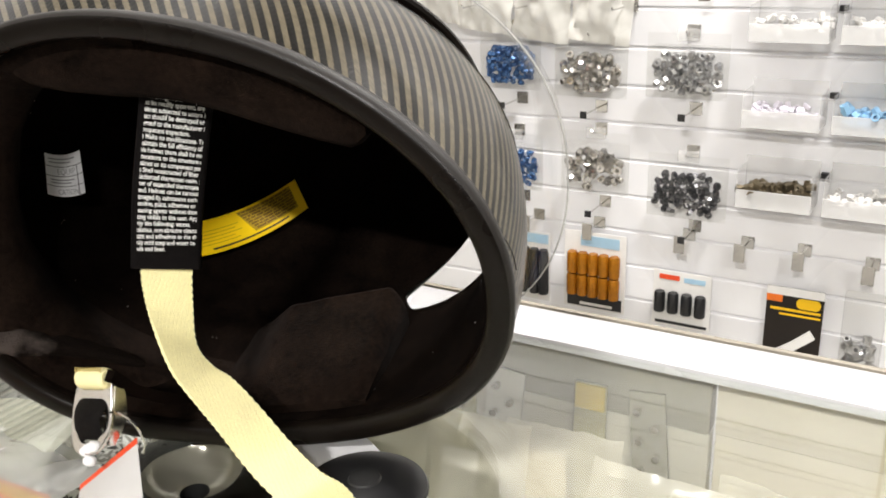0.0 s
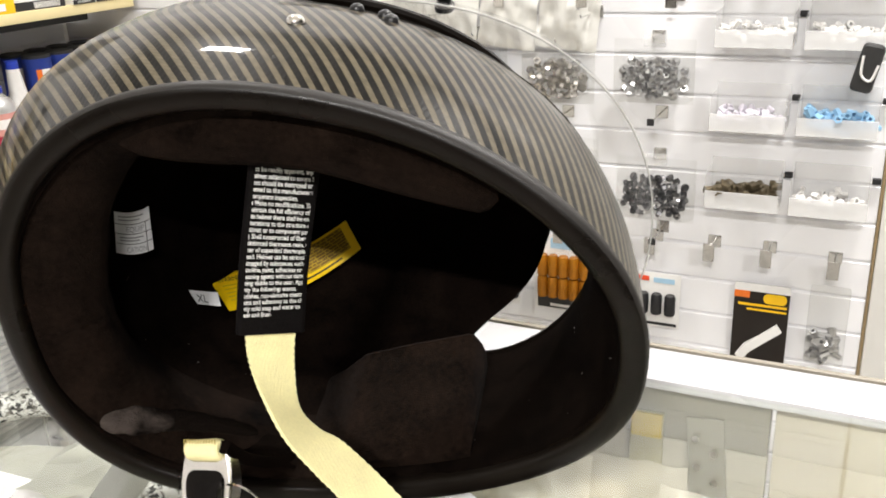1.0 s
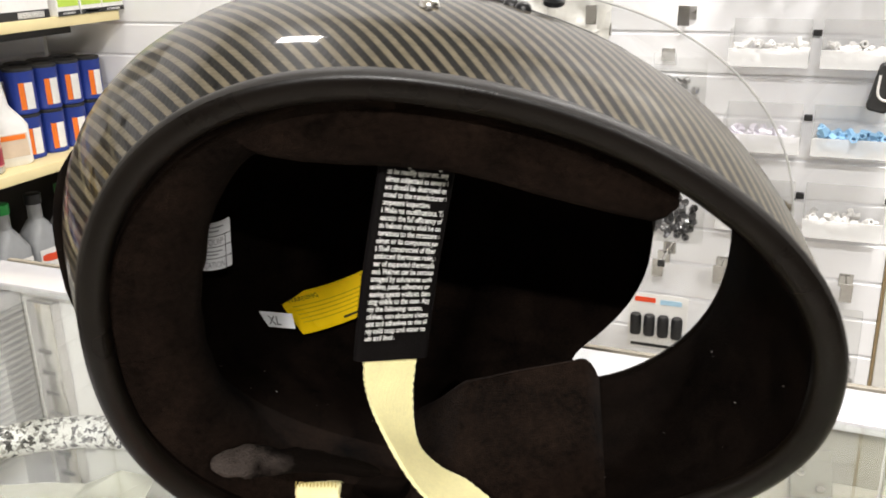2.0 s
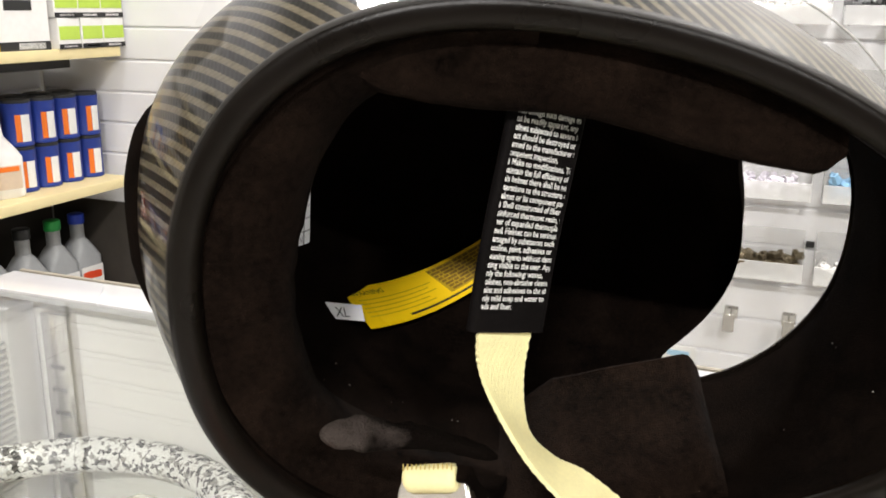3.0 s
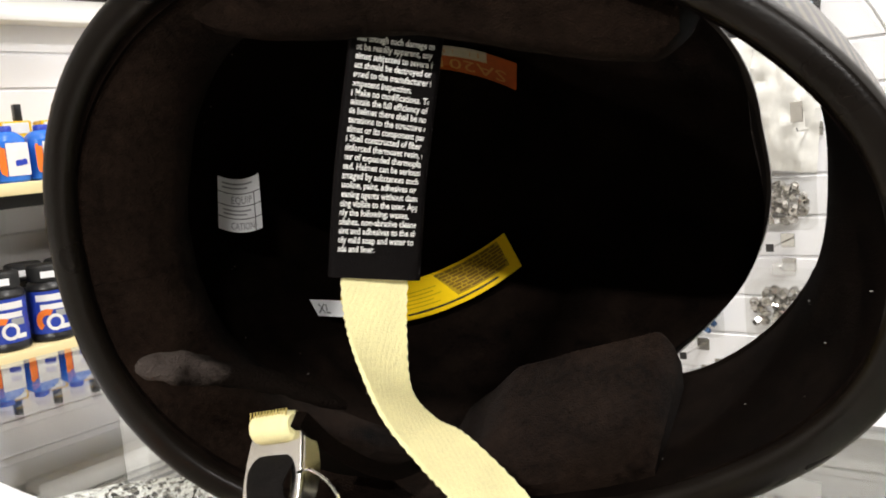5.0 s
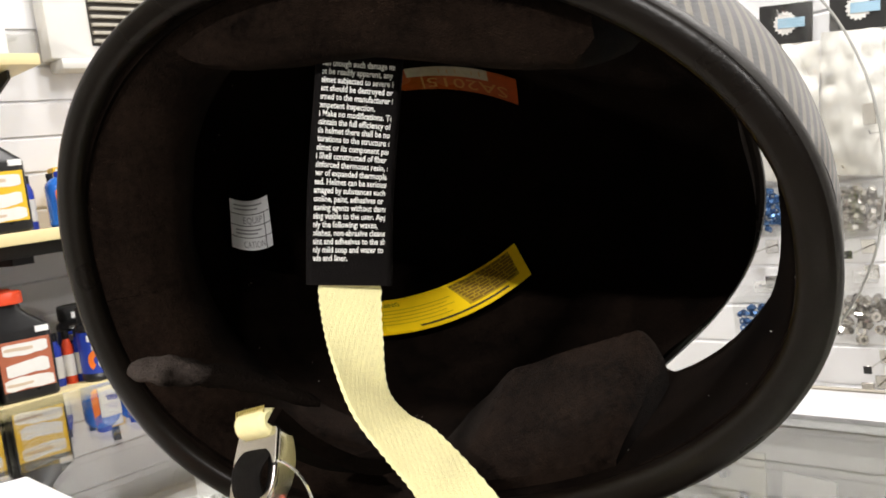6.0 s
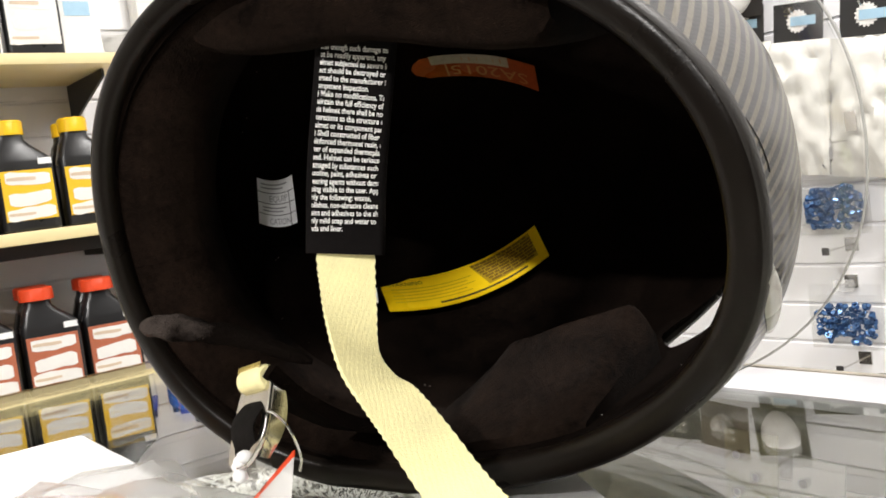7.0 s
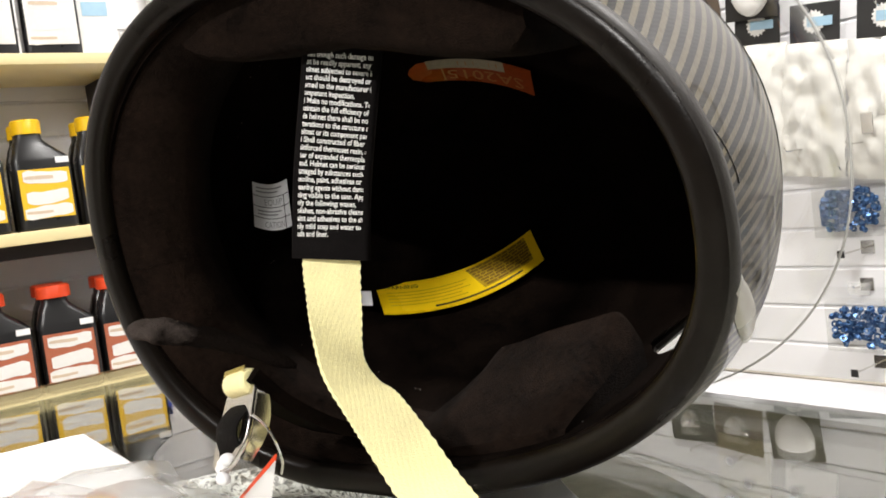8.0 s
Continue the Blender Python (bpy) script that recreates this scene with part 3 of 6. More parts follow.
ROLL = ((0.001, -0.002), (0.0030, 0.0045), (0.0065, 0.0165), (0.011, 0.0258), (0.016, 0.0315), (0.021, 0.0332), (0.028, 0.0318), (0.038, 0.0245), (0.050, 0.0125), (0.062, -0.001), (0.050, -0.003), (0.030, -0.003), (0.010, -0.003))
ROLL_W = ((85, 0.0), (105, 0.12), (135, 0.60), (160, 0.92), (180, 1.0), (200, 1.0), (215, 0.78), (230, 0.52), (250, 0.40), (262, 0.38))
for a0, a1 in ((90, 176.72), (176.82, 262)):
    bm = bmesh.new()
    rings = []
    n = max(8, int((a1 - a0) / 2))
    for i in range(n + 1):
        deg = a0 + (a1 - a0) * i / n
        w = between(deg, ROLL_W)
        inw = wall_inward(radians(deg), 0.1)
        ring = []
        for k, (z, t) in enumerate(ROLL):
            p = cavity_point(radians(deg), z / (ZT - 0.024))
            t = t * w if t > 0 else t
            if t > 0.004:
                t *= 1 + 0.05 * noise.noise(p * 55)
            ring.append(p + inw * t)
        rings.append(ring)
    loft(bm, rings)
    bmesh.ops.recalc_face_normals(bm, faces=bm.faces)
    part("neck_roll", bm, M_PAD, helmet, "brushed dark brown-black neck roll")


# cheek pads: sections across the helmet, from the wall to an inner line
def pad(x0, x1, inner, section, z_near, z_far, side, n=40):
    bm = bmesh.new()
    rings = []
    for i in range(n + 1):
        x = x0 + (x1 - x0) * i / n
        end = min(x - x0, x1 - x) / 0.011
        e = 0.55 + 0.45 * (1 - (1 - min(1.0, end)) ** 2.2)
        zn = z_near + RBOW * (x / 0.155) ** 2
        ring = []
        for u, f, dz in section:
            z = zn + (z_far - zn) * f + dz
            wall = min((cavity_point(side * radians(a), max(0.0, z) / (ZT - 0.024)) for a in range(20, 160, 2)), key=lambda p: abs(p.x - x)).y + 0.0025 * side
            y = wall + (between(x, inner) - wall) * u * e
            p = Vector((x, y, z))
            if u > 0.2:
                p += Vector((0, 1, 0.6)) * 0.0009 * noise.noise(p * 48)
            ring.append(p)
        rings.append(ring)
    loft(bm, rings)
    bmesh.ops.recalc_face_normals(bm, faces=bm.faces)
    return bm


UPPER = ((0.0, 0.0, 0.009), (0.10, 0.0, 0.004), (0.25, 0.0, 0.001), (0.55, 0.0, 0.0), (0.82, 0.0, 0.0005), (0.93, 0.0, 0.003), (0.985, 0.0, 0.008), (1.0, 0.0, 0.014), (1.0, 0.5, 0.0), (0.99, 1.0, -0.012), (0.93, 1.0, -0.004), (0.80, 1.0, 0.0), (0.0, 1.0, 0.0), (0.0, 0.5, 0.0))
part("cheek_pad", pad(-0.086, 0.090, ((-0.086, -0.086), (-0.06, -0.0795), (0.0, -0.0755), (0.05, -0.0635), (0.09, -0.0575)), UPPER, 0.006, 0.085, -1), M_PAD, helmet, "thick black cheek pad with a flat face")
LOWER = ((0.0, 0.0, 0.0), (0.22, 0.0, 0.002), (0.42, 0.0, 0.012), (0.62, 0.45, 0.0), (0.88, 0.82, 0.0), (0.97, 0.93, 0.0), (1.0, 1.0, -0.004), (0.97, 1.0, -0.001), (0.86, 1.0, 0.001), (0.0, 1.0, 0.004), (0.0, 0.5, 0.0))
part("cheek_pad", pad(-0.030, 0.072, ((-0.030, 0.104), (-0.018, 0.097), (-0.003, 0.083), (0.02, 0.0755), (0.046, 0.068), (0.063, 0.0635), (0.072, 0.0625)), LOWER, 0.012, 0.092, 1), M_PAD, helmet, "thick black cheek pad rising to a ridge")
bm = bmesh.new()
blob(bm, (-0.178, -0.005, 0.080), (0.030, 0.060, 0.045), None, 2.6, 36, 18, 0.03)
part("rear_pad", bm, M_FABRIC, helmet, "black fabric rear pad")

# strap from under the upper pad, through its printed sleeve, down to the counter
WTOP = Vector((0.0291, 0.0074, 0.0161)).normalized()
line = smooth_line([(-0.012, -0.097, 0.032), (-0.0165, -0.068, 0.0245), (-0.0235, -0.025, 0.013), (-0.0278, 0.0108, 0.0050)], 8)
RUN = [(-0.0235, -0.025, 0.013), (-0.0280, 0.0112, 0.0055), (-0.0283, 0.0299, 0.0014), (-0.0226, 0.0458, -0.0079), (-0.0104, 0.0572, -0.0172), (0.0042, 0.0652, -0.0237), (0.0205, 0.0742, -0.0321), (0.0356, 0.0915, -0.0364), (0.0517, 0.1040, -0.0412), (0.066, 0.1050, -0.0468), (0.084, 0.1010, -0.066)]
SPAN = [(0.0212, 0.0054, 0.0130), (0.0209, 0.0053, 0.0136), (0.0172, 0.0114, 0.0145), (0.0121, 0.0165, 0.0147), (0.0099, 0.0105, 0.0209), (0.0072, 0.0009, 0.0244), (0.0111, 0.0025, 0.0236), (0.0196, -0.0032, 0.0163), (0.0186, -0.0083, 0.015), (0.019, -0.004, 0.016), (0.0205, -0.002, 0.0145)]


def across(p, d):
    return (WTOP - d * WTOP.dot(d)).normalized()


def heading(pts, i):
    return (pts[min(i + 1, len(pts) - 1)] - pts[max(i - 1, 0)]).normalized()


# webbing with a ribbed edge
bm = bmesh.new()
fine = smooth_line(RUN, 10)
wid = [w * (0.978 + 0.044 * (i % 2)) for i, w in enumerate(smooth_line(SPAN, 10))]
ribbon(bm, fine, wid, 0.0019)
lay = bm.loops.layers.uv.new("UVMap")
bm.verts.index_update()
for f in bm.faces:
    for lp in f.loops:
        k, c = divmod(lp.vert.index, 4)
        lp[lay].uv = ((-0.0126, 0.0126, 0.0126, -0.0126)[c] * (0.978 + 0.044 * (k % 2)), 0.0021 * k)
part("chin_strap", bm, M_STRAP, helmet, "pale yellow aramid webbing strap")

sl = line
bm = bmesh.new()
rings = []
for i, p in enumerate(sl):
    d = heading(sl, i)
    w = across(p, d)
    nn = d.cross(w).normalized()
    rings.append([p + w * a + nn * b for a, b in [(x, y) for x, y in rounded(0.0350, 0.0058, 0.0026, 4)]])
loft(bm, rings)
bmesh.ops.recalc_face_normals(bm, faces=bm.faces)
sleeve = part("strap_sleeve", bm, mat("sleeve_cloth", (0.006, 0.005, 0.005), 0.7, grain=0.2, scale=400, bump=0.2, bscale=1200, spec=0.05), helmet, "black cloth sleeve with white print")

TEXT = ["3) This helmet is made to absorb", "the energy of a blow by partial", "destruction or other damage.", "Warning:", "Even though such damage may", "not be readily apparent, any", "helmet subjected to severe im-", "pact should be destroyed or re-", "turned to the manufacturer for", "competent inspection.", "4) Make no modifications. To", "maintain the full efficiency of", "this helmet there shall be no", "alterations to the structure of", "helmet or its component parts.", "5) Shell constructed of fiber", "reinforced thermoset resin, and", "liner of expanded thermoplastic", "bead. Helmet can be seriously", "damaged by substances such as", "gasoline, paint, adhesives or", "cleaning agents without damage", "being visible to the user. Apply", "only the following: waxes,", "polishes, non-abrasive cleaner,", "paint and adhesives to the shell,", "only mild soap and water to fit", "pads and liner."]
acc = [0.0]
for a, b in zip(sl, sl[1:]):
    acc.append(acc[-1] + (b - a).length)


def on_sleeve(u, s, lift):
    """u across, s metres up from the sleeve's lower end."""
    t = acc[-1] - s
    k = max(0, min(len(sl) - 2, next((i for i in range(len(acc) - 1) if acc[i + 1] >= t), len(acc) - 2)))
    f = (t - acc[k]) / (acc[k + 1] - acc[k])
    p = sl[k].lerp(sl[k + 1], f)
    d = (sl[k + 1] - sl[k]).normalized()
    w = across(p, d)
    n = d.cross(w).normalized()
    if n.z > 0:
        n = -n
    fall = 0.0 if abs(u) < 0.0138 else (abs(u) - 0.0138) * 0.55
    return p + w * u + n * (0.0029 + lift - fall)


PITCH = 0.00335
for r, tx in enumerate(reversed(TEXT)):
    bm = words(tx, 0.00245, 0.03)
    for v in bm.verts:
        x = -0.0160 + v.co.x * 0.775
        v.co = on_sleeve(min(x, 0.0164), 0.0100 + r * PITCH + v.co.y, 0.0003)
    bmesh.ops.recalc_face_normals(bm, faces=bm.faces)
    part("print_line", bm, M_INKW, sleeve, smooth=False)


def curved_label(name, a, b, c, d, bulge, material, label, nu=14, nv=4, thick=0.0006, parent=helmet, bow=0.0):
    """Label on four corners (upper left, upper right, lower right, lower left), bulged; returns it and its surface."""
    a, b, c, d = map(Vector, (a, b, c, d))
    n0 = (b - a).cross(d - a).normalized()
    if n0.z > 0:
        n0 = -n0

    def at(u, v, lift=0.0):
        p = a.lerp(b, u).lerp(d.lerp(c, u), v + bow * (1 - (2 * u - 1) ** 2))
        return p + n0 * (lift - bulge * (1 - (2 * u - 1) ** 2))
    bm = bmesh.new()
    for s in (0, 1):
        g = [[bm.verts.new(at(i / nu, j / nv, -thick * s)) for j in range(nv + 1)] for i in range(nu + 1)]
        for i in range(nu):
            for j in range(nv):
                bm.faces.new((g[i][j], g[i + 1][j], g[i + 1][j + 1], g[i][j + 1]))
    bmesh.ops.recalc_face_normals(bm, faces=bm.faces)
    return part(name, bm, material, parent, label), at


def print_on(at, text, u0, v0, u1, h, parent, material):
    bm = words(text, 1.0)
    wmax = max((v.co.x for v in bm.verts), default=1.0)
    for v in bm.verts:
        v.co = at(u0 + (u1 - u0) * v.co.x / wmax, v0 - h * v.co.y, 0.0004)
    return part("print_line", bm, material, parent, smooth=False)


def bar_on(at, u0, v0, u1, v1, parent, material, n=6):
    bm = bmesh.new()
    lo = [bm.verts.new(at(u0 + (u1 - u0) * k / n, v0, 0.0004)) for k in range(n + 1)]
    hi = [bm.verts.new(at(u0 + (u1 - u0) * k / n, v1, 0.0004)) for k in range(n + 1)]
    for k in range(n):
        bm.faces.new((lo[k], lo[k + 1], hi[k + 1], hi[k]))
    return part("print_bar", bm, material, parent, smooth=False)


M_INKY = mat("brown_print", (0.58, 0.40, 0.01), 0.5)
yl, at = curved_label("warning_label", (-0.125, 0.0625, 0.141), (-0.041, 0.0475, 0.201), (-0.029, 0.0645, 0.191), (-0.103, 0.0755, 0.119), 0.012, M_YELLOW, "bright yellow warning label", 20)
print_on(at, "WARNING", 0.04, 0.24, 0.24, 0.12, yl, M_INK)
for r in range(5):
    bar_on(at, 0.05, 0.34 + r * 0.10, (0.53, 0.50, 0.54, 0.48, 0.51)[r], 0.365 + r * 0.10, yl, M_INKY, 10)
M_DENSE = mat("dense_brown_print", (0.20, 0.115, 0.006), 0.5)
# darker ochre patch: print tone together with painted shade on this end
M_OCHRE = mat("ochre_print_and_shade", (0.47, 0.30, 0.008), 0.5, grain=0.2, scale=200)
bm = bmesh.new()
g = [[bm.verts.new(at(0.545 + 0.07 * j / 4 + (0.40 - 0.07 * j / 4) * i / 10, 0.07 + 0.72 * j / 4, 0.0002)) for j in range(5)] for i in range(11)]
for i in range(10):
    for j in range(4):
        bm.faces.new((g[i][j], g[i + 1][j], g[i + 1][j + 1], g[i][j + 1]))
part("print_ground", bm, M_OCHRE, yl, "ochre ground, part print and part painted shade")
random.seed(31)
for r in range(8):
    u = 0.55 + 0.012 * r
    while u < 0.93:
        w = random.uniform(0.02, 0.07)
        bar_on(at, u, 0.10 + r * 0.085, min(u + w, 0.945), 0.158 + r * 0.085, yl, M_DENSE, 2)
        u += w + 0.008
bar_on(at, 0.30, 0.87, 0.86, 0.92, yl, M_INK, 12)
xl, at = curved_label("size_label", (-0.1350, 0.0603, 0.119), (-0.1080, 0.0603, 0.117), (-0.1055, 0.0682, 0.113), (-0.1320, 0.0682, 0.115), 0.0, M_PAPER, "small white size label", 4)
print_on(at, "XL", 0.42, 0.82, 0.70, 0.6, xl, M_INK)
wl, at = curved_label("maker_label", (-0.1413, -0.0192, 0.0751), (-0.1258, -0.0169, 0.0869), (-0.1267, 0.0100, 0.0838), (-0.1436, 0.0062, 0.0712), 0.0008, M_PAPER, "white printed maker label", 10, bow=0.10)
for q in (0.27, 0.50, 0.74):
    bar_on(at, 0.0, q, 1.0, q + 0.015, wl, M_INK, 8)
bar_on(at, 0.84, 0.27, 0.86, 1.0, wl, M_INK, 2)
M_GREYINK = mat("grey_print", (0.30, 0.30, 0.31), 0.6)
print_on(at, "EQUIP", 0.30, 0.46, 0.80, 0.14, wl, M_GREYINK)
print_on(at, "CATION", 0.28, 0.95, 0.82, 0.14, wl, M_GREYINK)
for q, a, b in ((0.08, 0.10, 0.82), (0.16, 0.10, 0.70), (0.58, 0.12, 0.76), (0.65, 0.12, 0.66)):
    bar_on(at, a, q, b, q + 0.03, wl, M_GREYINK, 6)
rl, at = curved_label("standard_label", (-0.095, -0.0660, 0.176), (-0.024, -0.0490, 0.204), (-0.0285, -0.0335, 0.213), (-0.098, -0.0540, 0.186), 0.008, M_REDLAB, "red and white approval label", 14)
M_TAN = mat("faded_print", (0.46, 0.22, 0.09), 0.5)
M_CREAM = mat("cream_label_band", (0.42, 0.38, 0.30), 0.45, grain=0.15, scale=300)
bar_on(at, 0.16, -0.06, 0.78, 0.36, rl, M_CREAM, 10)
for k in range(7):
    bar_on(at, 0.40 + 0.05 * k, 0.06 + 0.02 * (k % 2), 0.435 + 0.05 * k, 0.24, rl, M_TAN, 1)
bar_on(at, 0.26, 0.04, 0.275, 0.95, rl, M_TAN, 1)
print_on(at, "SA2015", 0.93, 0.46, 0.30, -0.44, rl, M_TAN)

# lower strap end: padded tongue, plate buckle and webbing loop
# pad colour runs from grey tip to black: the light on it, painted in
M_PADLIT = mat("brushed_strap_pad", (0.0062, 0.0042, 0.0031), 0.95, grain=0.5, scale=300, bump=0.7, bscale=1100, spec=0.04)
nt = M_PADLIT.node_tree
tc, nz, cr, mx = (nt.nodes.new("ShaderNode" + k) for k in ("TexCoord", "TexNoise", "ValToRGB", "Mix"))
mp = nt.nodes.new("ShaderNodeVectorMath")
mp.operation = "DOT_PRODUCT"
mp.inputs[1].default_value = (0.62, 0.95, 0.45)
nz.inputs["Scale"].default_value, nz.inputs["Detail"].default_value = 120, 6
ad = nt.nodes.new("ShaderNodeMath")
ad.operation, ad.inputs[1].default_value = "MULTIPLY_ADD", 20.0
nt.links.new(tc.outputs["Object"], mp.inputs[0])
nt.links.new(tc.outputs["Object"], nz.inputs["Vector"])
nt.links.new(mp.outputs["Value"], ad.inputs[0])
nt.links.new(nz.outputs["Fac"], ad.inputs[2])
nt.links.new(ad.outputs[0], cr.inputs[0])
cr.color_ramp.elements[0].position, cr.color_ramp.elements[1].position = 0.0, 0.42
cr.color_ramp.elements[0].color, cr.color_ramp.elements[1].color = (0.052, 0.042, 0.037, 1), (0.0048, 0.0032, 0.0024, 1)
hub = mp.inputs[0]
shift = nt.nodes.new("ShaderNodeVectorMath")
shift.operation = "ADD"
shift.inputs[1].default_value = (0.066, -0.032, 0.050)
nt.links.new(tc.outputs["Object"], shift.inputs[0])
nt.links.new(shift.outputs[0], hub)
nt.links.new(cr.outputs[0], nt.nodes["Principled BSDF"].inputs["Base Color"])
bm = bmesh.new()
d = Vector((0.062, 0.028, 0.033)).normalized()
side = d.cross(Vector((0, 1, 0))).normalized()
rot = Matrix((d, side.cross(d) * -1, side)).transposed()
rings = []
for k in range(25):
    f = (k / 24) ** 1.5
    h = 0.0042 * (1 - (1 - min(1.0, f / 0.15)) ** 2) ** 0.5 * (1 - 0.55 * max(0.0, f - 0.35) / 0.65) * (1.0 if f < 0.97 else 0.5) + 0.0002
    c = Vector((-0.0895, 0.0205, -0.0610)) + d * (0.074 * f) + Vector((0, 0.004 * math.sin(math.pi * f) * -1, 0))
    ring = []
    for q in range(28):
        a = 2 * math.pi * q / 28
        p = c + rot @ Vector((0, math.copysign(abs(math.sin(a)) ** 0.8, math.sin(a)) * h, math.copysign(abs(math.cos(a)) ** 0.8, math.cos(a)) * h * 1.5))
        ring.append(p + (p - c) * 0.35 * noise.noise(p * 160))
    rings.append(ring)
loft(bm, rings)
bmesh.ops.recalc_face_normals(bm, faces=bm.faces)
part("strap_pad", bm, M_PADLIT, helmet, "brushed black strap pad, its lit tip painted grey")
bm = bmesh.new()
tongue = smooth_line([(-0.050, 0.048, -0.040), (-0.046, 0.066, -0.028), (-0.040, 0.088, -0.004), (-0.036, 0.097, 0.020)], 6)
ribbon(bm, tongue, [Vector((0.024, -0.003, -0.006))] * len(tongue), 0.006)
part("strap_tongue", bm, M_FABRIC, helmet, "black strap tongue")
BW, BN = Vector((0.93, -0.28, -0.24)).normalized(), Vector((-0.29, -0.55, -0.78)).normalized()
BL = BW.cross(BN).normalized()
BO = Vector((-0.0522, 0.0525, -0.0362))


def bk(u, v, n=0.0):
    return BO + BW * (u * 0.92) + BL * (v * 0.86) + BN * n


buckle = new("buckle")
buckle.parent = helmet
buckle["label"] = "polished steel double ring buckle"
def stamped(outlines, thick, bevel):
    """Flat stamped sheet with holes, in the xy plane, from closed outlines."""
    cu = bpy.data.curves.new("stamped", "CURVE")
    cu.dimensions, cu.fill_mode, cu.extrude, cu.bevel_depth, cu.bevel_resolution = "2D", "BOTH", thick / 2 - bevel, bevel, 2
    for pts in outlines:
        sp = cu.splines.new("POLY")
        sp.points.add(len(pts) - 1)
        for q, (a, b) in zip(sp.points, pts):
            q.co = (a, b, 0, 1)
        sp.use_cyclic_u = True
    ob = bpy.data.objects.new("stamped", cu)
    scene.collection.objects.link(ob)
    me = bpy.data.meshes.new_from_object(ob.evaluated_get(bpy.context.evaluated_depsgraph_get()))
    bm = bmesh.new()
    bm.from_mesh(me)
    bpy.data.objects.remove(ob)
    bpy.data.meshes.remove(me)
    bpy.data.curves.remove(cu)
    return bm


def round_loop(pts, n=5):
    line = smooth_line([(*p, 0) for p in list(pts) + [pts[0]]], n)[:-1]
    return [(p.x, p.y) for p in line]


RIM = [(-0.0125, -0.0015), (0.0, -0.0025), (0.0125, -0.0015), (0.0160, 0.014), (0.0162, 0.031), (0.0095, 0.0430), (0.0, 0.0450), (-0.0095, 0.0430), (-0.0162, 0.031), (-0.0160, 0.014)]
SLOT = [(a, b + 0.0055) for a, b in rounded(0.0205, 0.0066, 0.002, 4)]
WINDOW = [(-0.0108, 0.0175), (0.0, 0.0165), (0.0108, 0.0175), (0.0122, 0.0300), (0.0068, 0.0385), (0.0, 0.0398), (-0.0068, 0.0385), (-0.0122, 0.0300)]
bm = stamped([round_loop(RIM), SLOT, round_loop(WINDOW)], 0.0024, 0.0006)
for v in bm.verts:
    v.co = bk(v.co.x, v.co.y, 0.0012 + v.co.z + 0.0022 * max(0.0, (v.co.y - 0.030) / 0.015))
bmesh.ops.recalc_face_normals(bm, faces=bm.faces)
part("plate", bm, M_STEEL, buckle, "stamped steel plate with a slot")
for sg in (-1, 1):
    bm = bmesh.new()
    rings = []
    for q in range(13):
        f = q / 12
        v = 0.003 + 0.037 * f
        u = sg * (0.0138 + 0.0026 * math.sin(math.pi * min(1.0, f * 1.15)) ** 0.6)
        d = 0.0072 * (1 - 0.55 * abs(2 * f - 1) ** 2)
        rings.append([bk(u - 0.0009, v, 0.0006), bk(u + 0.0009, v, 0.0006), bk(u + 0.0007, v, -d), bk(u - 0.0007, v, -d)])
    loft(bm, rings)
    bmesh.ops.recalc_face_normals(bm, faces=bm.faces)
    part("flange", bm, M_STEEL, buckle, "folded steel side")
bm = bmesh.new()
tube(bm, [bk(-0.0060, 0.0172, 0.0026), bk(-0.0060, 0.0196, 0.0032)], 0.0009, 8)
part("pin", bm, M_STEEL, buckle, "small steel pin")
bm = bmesh.new()
rings = []
for k in range(17):
    f = k / 16
    u = -0.0120 + 0.0240 * f
    e = 0.72 + 0.28 * min(1.0, f / 0.10, (1 - f) / 0.10) ** 0.5
    rings.append([bk(u, 0.0012 + e * (0.0056 + 0.0002 * (k % 2)) * math.cos(a) * (1.25 if math.cos(a) > 0 else 1.0), 0.0022 + e * 0.0056 * math.sin(a)) for a in (2 * math.pi * q / 18 for q in range(18))])
loft(bm, rings)
bmesh.ops.recalc_face_normals(bm, faces=bm.faces)
loopw = part("webbing_loop", bm, M_STRAP, buckle, "rolled yellow webbing loop")
M_THREAD = mat("pale_thread", (0.55, 0.43, 0.13), 0.7)
for k in range(12):
    u = -0.0110 + 0.0020 * k
    part("stitch", box(bmesh.new(), (-0.00022, -0.0013, -0.0002), (0.00022, 0.0013, 0.0002)), M_THREAD, loopw, m=Matrix.Translation(bk(u, -0.0028, 0.0068)) @ Matrix((BW, BL, BN)).transposed().to_4x4(), smooth=False)
M_WORNBLACK = mat("black_webbing", (0.007, 0.006, 0.0055), 0.8, grain=0.5, scale=500, bump=0.4, bscale=1500, spec=0.1)
bm = bmesh.new()
rings = []
for q in range(9):
    f = q / 8
    w = 0.0124 - 0.0016 * f + 0.0006 * math.sin(9 * f)
    v, n = 0.0135 + 0.0235 * f, 0.0005 + 0.0045 * math.sin(math.pi * f)
    rings.append([bk(w * math.cos(a), v + 0.0008 * math.cos(3 * a) * f, n + 0.0026 * math.sin(a)) for a in (2 * math.pi * k / 16 for k in range(16))])
loft(bm, rings)
bmesh.ops.recalc_face_normals(bm, faces=bm.faces)
part("strap_end", bm, M_WORNBLACK, buckle, "black strap end")

